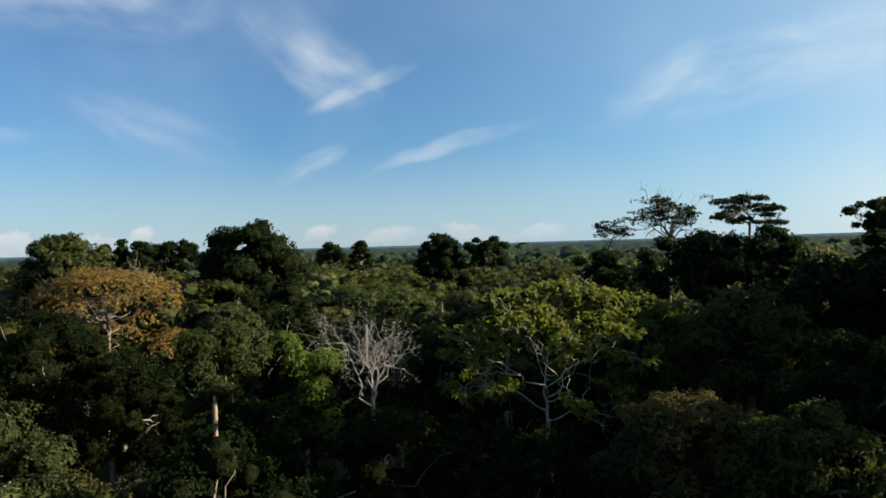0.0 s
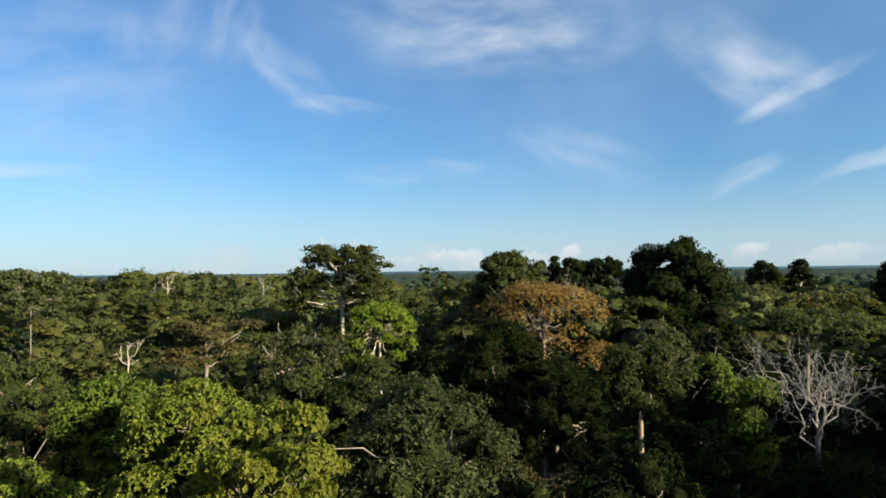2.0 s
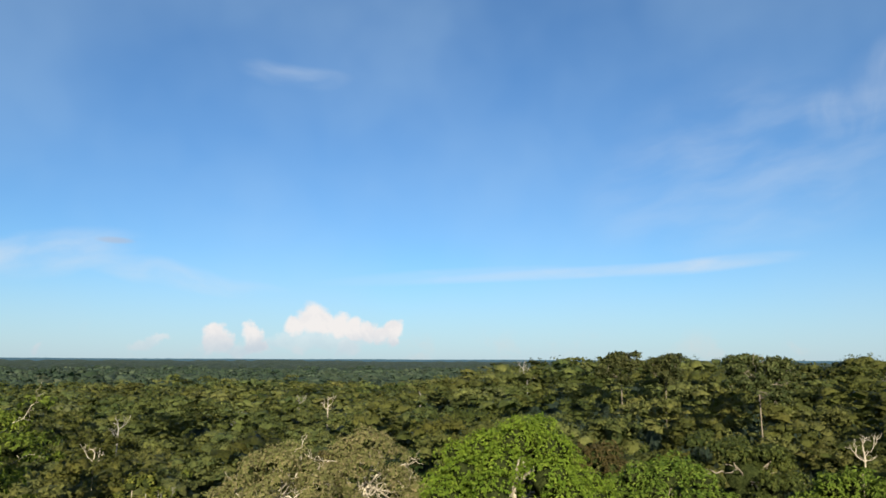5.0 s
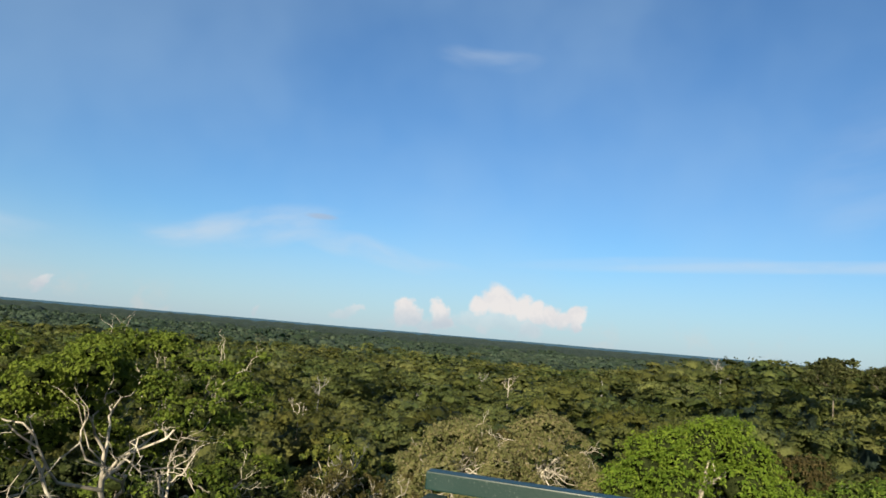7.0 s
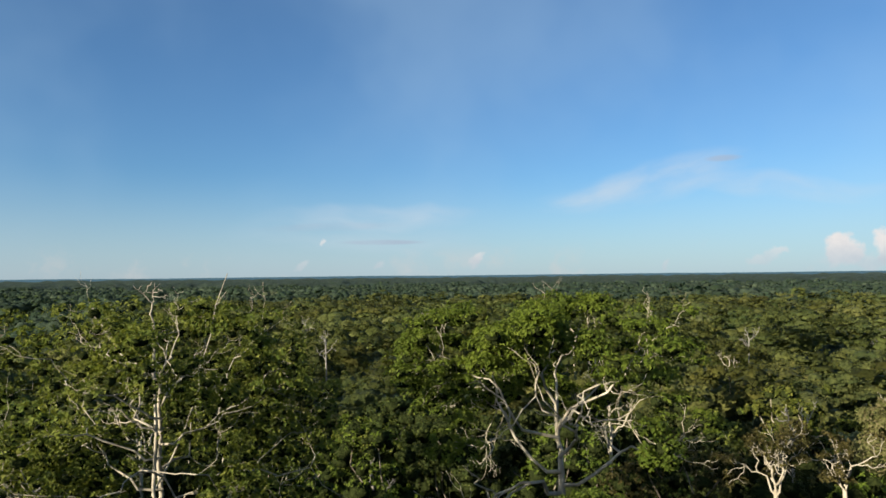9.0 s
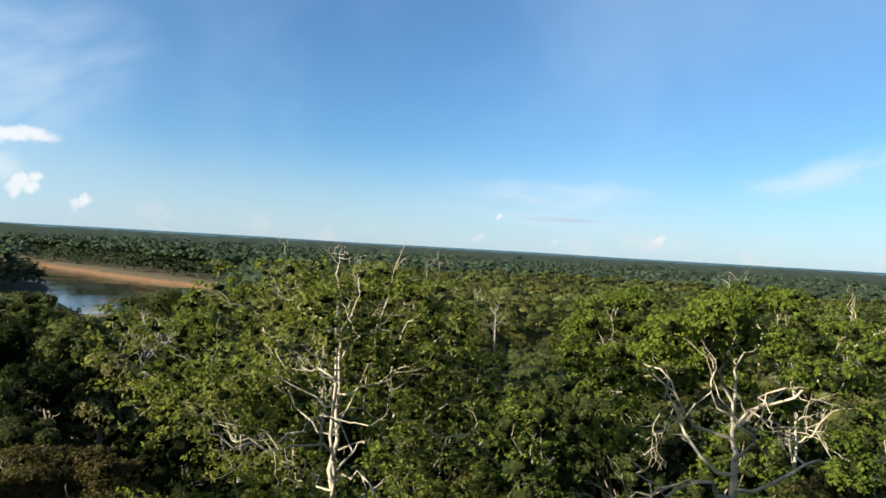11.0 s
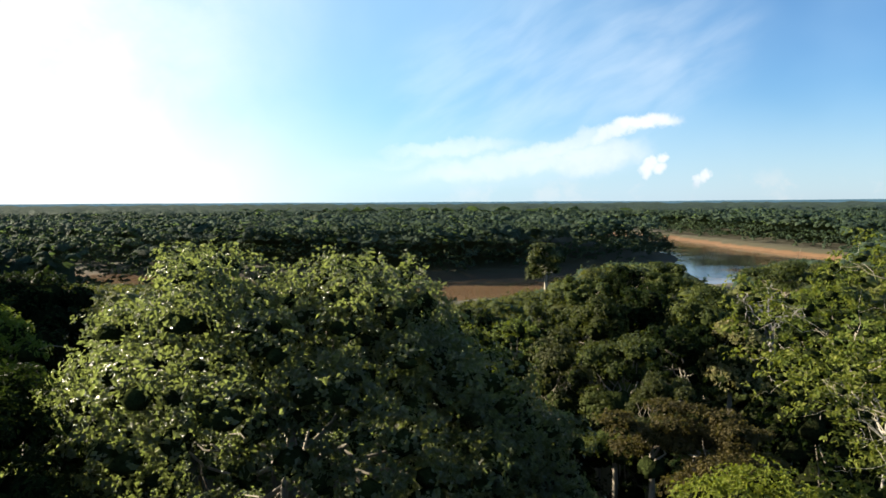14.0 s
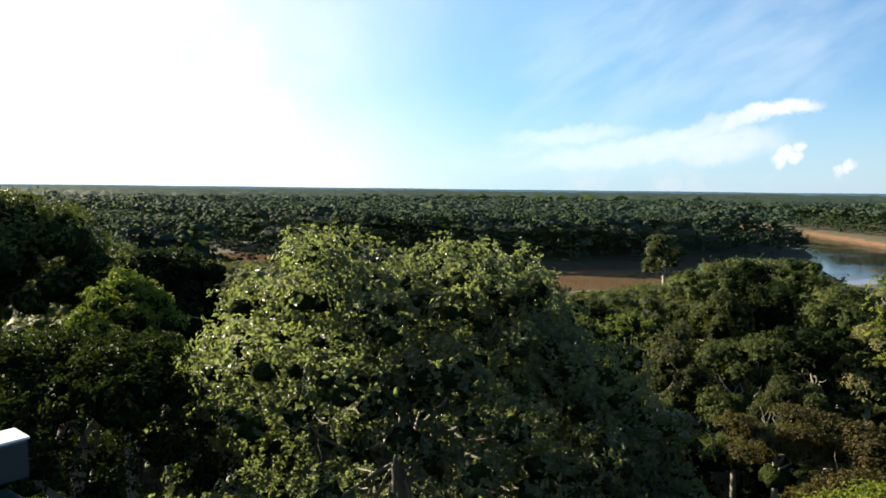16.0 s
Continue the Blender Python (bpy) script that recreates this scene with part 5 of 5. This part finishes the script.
# ---- the forest beyond: too many trees to count ----
def far_woods(name, r0, r1, spacing, lumps, leaves, leaf, variants, seed, label, tall=(21.5, 31.5), sector=(318, 268), edge=0, leaf_kind="wide", fine=False, wide=(0.52, 0.72)):
    rng = np.random.default_rng(seed)
    kits = []
    for k in range(variants):
        shape = ("dome", "broad", "ragged", "dome", "broad", "ragged", "dome")[k % 7]
        radius = rng.uniform(*wide) * spacing * (0.7 if shape == "column" else 1.0)
        depth = rng.uniform(8, 12)
        lobes = lobes_of(rng, shape, radius, depth)
        high = np.argsort(-lobes[:, 2])[:max(lumps, int(len(lobes) * 0.65))]      # what shows from above
        lobes = lobes[high[rng.permutation(len(high))[:lumps]]]
        lobes[:, 2] = np.minimum(lobes[:, 2], np.sort(lobes[:, 2])[-min(3, lumps)])
        lobes[:, 3] *= (30 / lumps) ** 0.36
        lobes[:, 4] *= 0.85
        v, f = masses(rng, lobes, 0.66, 0.38, fine)
        up = (np.cross(v[f[:, 1]] - v[f[:, 0]], v[f[:, 2]] - v[f[:, 0]])[:, 2] > -0.3 * leaf ** 2)
        sets = [(v, f[up]), foliage(rng, lobes, leaves, leaf, 3, 0.85, 1.5, tri=True)]
        kv, kf = together(*sets)
        kits.append((kv, kf, np.arange(len(kf)) < up.sum()))
    n = int(2 * r1 / spacing) + 2
    g = (np.arange(n) - n / 2) * spacing
    x, y = [q.ravel() for q in np.meshgrid(g, g)]
    x = x + rng.uniform(-0.42, 0.42, len(x)) * spacing
    y = y + rng.uniform(-0.42, 0.42, len(y)) * spacing
    d = np.hypot(x, y)
    az = np.degrees(np.arctan2(-x, y)) % 360
    ok = (d > r0) & (d < r1) & ((az - sector[0]) % 360 < (sector[1] - sector[0]) % 360) & (river_gap(x, y) > (1 + 0.5 * sandy(x, y) if not edge else -2.0 + 2.2 * sandy(x, y)))
    if edge:
        ok &= river_gap(x, y) < edge
    for px, py, pr, pt, pb in PLACED:
        ok &= np.hypot(x - px, y - py) > pr * 0.8 + 2
    x, y, d, az = x[ok], y[ok], d[ok], az[ok]
    top = terrain(x, y) + rng.uniform(*tall, len(x)) + np.where(rng.random(len(x)) < 0.07, rng.uniform(1.5, 4.5, len(x)), 0)
    top = np.minimum(top, open_view(az, d))
    # keep the tall trees clear to see
    for px, py, pr, pt, pb in PLACED:
        pd, pa = math.hypot(px, py), math.degrees(math.atan2(-px, py)) % 360
        gap = np.abs((az - pa + 180) % 360 - 180)
        hide = (d < pd) & (gap < math.degrees(math.atan2(pr, pd)) + 2.5)
        top = np.where(hide, np.minimum(top, EYE + (pb + 0.5 * (pt - pb) - EYE) * d / pd), top)
    size_of = 1.0 + 0.9 * (rng.random(len(x)) ** 2) - 0.36
    stand = top - terrain(x, y) > 3
    x, y, top = x[stand], y[stand], top[stand]
    kit = rng.integers(0, variants, len(x))
    spin, size, tint = rng.uniform(0, 6.283, len(x)), size_of[stand], (0.5 * rng.random(len(x)) + 0.25 * np.sin(x * 0.031 + 2.0 * np.sin(y * 0.017)) * np.cos(y * 0.027 + np.sin(x * 0.013)) + 0.25) % 1.0
    vs, fs, at = [], [], 0
    tints, rounds = [], []
    for k, (kv, kf, rounded) in enumerate(kits):
        w = np.nonzero(kit == k)[0]
        c, s = np.cos(spin[w])[:, None], np.sin(spin[w])[:, None]
        z = size[w][:, None]
        v = np.stack([(kv[:, 0] * c - kv[:, 1] * s) * z + x[w][:, None], (kv[:, 0] * s + kv[:, 1] * c) * z + y[w][:, None], kv[:, 2] * z + top[w][:, None]], -1)
        fs.append((kf[None] + (np.arange(len(w)) * len(kv))[:, None, None] + at).reshape(-1, 3))
        vs.append(v.reshape(-1, 3))
        tints.append(np.repeat(tint[w], len(kv)))
        rounds.append(np.tile(rounded, len(w)))
        at += len(w) * len(kv)
    me = mesh_from(name, np.concatenate(vs), np.concatenate(fs), LEAF[leaf_kind])
    me.polygons.foreach_set("use_smooth", np.concatenate(rounds))
    me.attributes.new("tint", "FLOAT", "POINT").data.foreach_set("value", np.concatenate(tints).astype(np.float32))
    ob = new(name, me)
    return tagged(ob, label, "forest", kind="stuff")


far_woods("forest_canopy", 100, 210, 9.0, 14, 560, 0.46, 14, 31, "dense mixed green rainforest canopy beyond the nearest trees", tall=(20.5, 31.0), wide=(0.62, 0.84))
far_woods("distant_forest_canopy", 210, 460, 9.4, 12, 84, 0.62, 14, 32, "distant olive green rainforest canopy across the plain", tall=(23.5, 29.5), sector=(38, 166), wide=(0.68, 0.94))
far_woods("riverside_forest_canopy", 210, 460, 9.4, 12, 84, 0.62, 14, 39, "dense rainforest canopy along both river banks, tinted haze blue", tall=(24.5, 29.5), sector=(166, 268), leaf_kind="far", wide=(0.72, 0.98))
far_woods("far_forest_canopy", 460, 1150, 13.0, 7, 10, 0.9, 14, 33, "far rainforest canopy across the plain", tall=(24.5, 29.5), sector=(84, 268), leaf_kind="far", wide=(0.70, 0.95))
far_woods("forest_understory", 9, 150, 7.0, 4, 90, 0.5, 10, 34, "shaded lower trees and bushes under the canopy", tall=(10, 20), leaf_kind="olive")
# undergrowth takes the near-black leaves, so its shade is in the colour
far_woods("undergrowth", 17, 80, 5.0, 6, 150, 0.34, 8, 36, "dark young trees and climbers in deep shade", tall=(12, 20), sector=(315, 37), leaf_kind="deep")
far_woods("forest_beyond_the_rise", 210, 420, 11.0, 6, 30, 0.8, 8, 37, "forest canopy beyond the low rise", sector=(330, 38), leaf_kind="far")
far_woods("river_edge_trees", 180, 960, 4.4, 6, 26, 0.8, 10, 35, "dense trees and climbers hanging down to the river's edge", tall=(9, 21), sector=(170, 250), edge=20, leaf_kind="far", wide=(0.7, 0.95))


def rolling(x, y):
    """Crowns of the farthest forest as one bumpy sheet, and the closed undergrowth below nearer ones."""
    d = np.hypot(x, y)
    az = np.degrees(np.arctan2(-x, y)) % 360
    up = np.where(d < 500, np.maximum(terrain(x, y), 0) - 2.0, 0) + 17.0 + 6.0 * ease(d, 800, 1200)
    bumps = 12.0 * np.random.default_rng(9).random(x.shape) ** 2.2
    hills = 5.0 * ease(d, 3600, 4800) * (0.5 + 0.5 * np.sin(np.arctan2(x, y) * 11) * np.sin(np.arctan2(x, y) * 5 + 1))
    z = np.minimum(up + bumps * np.where(d < 500, 0.5, 1.0) + hills, open_view(az, d) - 4)
    return np.where((river_gap(x, y) < np.where(d < 1000, 22, 90)) | (z < 2), -7.0, z)


v, f = polar_sheet(np.geomspace(115, 4850, 90), 720, rolling)
f = f[(v[f][:, :, 2] > 0).all(1)]
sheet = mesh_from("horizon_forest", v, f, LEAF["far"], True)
sheet.attributes.new("tint", "FLOAT", "POINT").data.foreach_set("value", np.random.default_rng(3).random(len(v)).astype(np.float32))
tagged(new("horizon_forest", sheet), "endless flat rainforest reaching to the horizon", "forest", kind="stuff")


def skyline(a):
    return 45.0 + 1.6 * np.sin(a * 9) * np.sin(a * 4 + 1) + 1.4 * np.sin(a * 23 + 2) * np.sin(a * 7) + 0.35 * np.random.default_rng(6).normal(size=a.shape)


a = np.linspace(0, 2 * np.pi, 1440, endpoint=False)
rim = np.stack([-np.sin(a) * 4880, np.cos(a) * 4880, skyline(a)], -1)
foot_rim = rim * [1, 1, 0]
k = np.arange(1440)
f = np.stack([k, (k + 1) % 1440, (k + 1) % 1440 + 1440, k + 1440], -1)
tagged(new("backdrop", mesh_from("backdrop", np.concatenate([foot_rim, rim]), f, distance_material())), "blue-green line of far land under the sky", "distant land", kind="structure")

# ---- the tower on which the camera stands ----


def bar(bm, a, b, w, h, bevel=0.006):
    """A square tube from a to b, w wide and h high, with softened edges."""
    a, b = Vector(a), Vector(b)
    made_v = bmesh.ops.create_cube(bm, size=1.0)["verts"]
    t = (b - a).normalized()
    side = t.cross(Vector((0, 0, 1)))
    side = side.normalized() if side.length > 1e-4 else Vector((1, 0, 0))
    up = side.cross(t)
    m = Matrix(((t.x, side.x, up.x, 0), (t.y, side.y, up.y, 0), (t.z, side.z, up.z, 0), (0, 0, 0, 1)))
    bmesh.ops.transform(bm, matrix=Matrix.Translation((a + b) / 2) @ m @ Matrix.Diagonal(((b - a).length, w, h, 1)), verts=made_v)
    edges = list({e for q in made_v for e in q.link_edges})
    bmesh.ops.bevel(bm, geom=edges, offset=bevel, segments=2, affect="EDGES", profile=0.7)


def bar_part(name, a, b, w, h, mat, parent, label=""):
    bm = bmesh.new()
    bar(bm, a, b, w, h, min(0.006, h * 0.3))
    me = bpy.data.meshes.new(name)
    bm.to_mesh(me)
    bm.free()
    me.materials.append(mat)
    return part(name, me, parent, label)


AXIS = 89.4                                    # the way the long side of the platform points
FRONT, BACK, HALF, RAIL = 3.5, -2.05, 1.08, 41.36   # rail height is its top


def deck(along, across, z):
    a = radians(AXIS)
    ux, uy = -math.sin(a), math.cos(a)
    return (ux * along + uy * across, uy * along - ux * across, z)


tower = tagged(new("observation_tower"), "tall steel observation tower with green painted guard rails", "tower")
tower.location = (0, 0, 0)
FLOOR_Z = 40.33
bar_part("front_rail", deck(FRONT, -HALF - 0.01, RAIL - 0.042), deck(FRONT, HALF + 0.01, RAIL - 0.042), 0.085, 0.084, PAINT, tower, "green rail with flaked white spots")
bar_part("back_rail", deck(BACK, -HALF + 0.035, RAIL - 0.05), deck(BACK - 0.12, HALF, RAIL - 0.05), 0.10, 0.10, BACK_PAINT_SHADED, tower)
# pale strip added for the gleam of bright sky on the rail's top
bar_part("rail_cap", deck(BACK + 0.004, -HALF + 0.032, RAIL + 0.003), deck(BACK - 0.116, HALF, RAIL + 0.003), 0.10, 0.006, PLATE, tower, "pale strip on the rail standing in for sky gleam")
for s in (-1, 1):
    bar_part("side_rail", deck(FRONT - 0.05, s * (HALF - 0.06), RAIL - 0.13), deck(BACK + 0.06, s * (HALF - 0.14), RAIL - 0.14), 0.09, 0.07, PAINT, tower)
    bar_part("lower_rail", deck(FRONT - 0.05, s * (HALF - 0.06), RAIL - 0.55), deck(BACK + 0.06, s * (HALF - 0.14), RAIL - 0.55), 0.05, 0.05, PAINT, tower)
for along in (FRONT - 0.05, BACK + 0.08):
    for s in (-1, 1):
        off = HALF - 0.06 if along > 0 else HALF - 0.14
        bar_part("post", deck(along, s * off, 0.2), deck(along, s * off, RAIL - 0.17), 0.07, 0.07, PAINT, tower)
bar_part("short_post", deck(BACK + 0.05, -0.78, FLOOR_Z), deck(BACK + 0.05, -0.78, RAIL - 0.10), 0.03, 0.03, PLATE, tower, "thin bare metal post")
for along in (FRONT - 0.05, BACK + 0.08):
    bar_part("floor_beam", deck(along, -HALF, FLOOR_Z - 0.1), deck(along, HALF, FLOOR_Z - 0.1), 0.08, 0.12, PAINT, tower)
for k in range(12):
    across = -HALF + 0.09 + k * (2 * HALF - 0.18) / 11
    bar_part("floorboard", deck(BACK + 0.05, across, FLOOR_Z - 0.02), deck(FRONT - 0.02, across, FLOOR_Z - 0.02), 0.14, 0.035, DECKING, tower)

# the pale plate bent over the back rail
bm = bmesh.new()
bar(bm, deck(BACK - 0.05, -0.95, RAIL + 0.022), deck(BACK - 0.075, -0.82, RAIL + 0.036), 0.10, 0.005, 0.0015)
me = bpy.data.meshes.new("mounting_plate")
bm.to_mesh(me)
bm.free()
me.materials.append(PLATE)
part("mounting_plate", me, tower, "small pale metal plate screwed onto the rail")
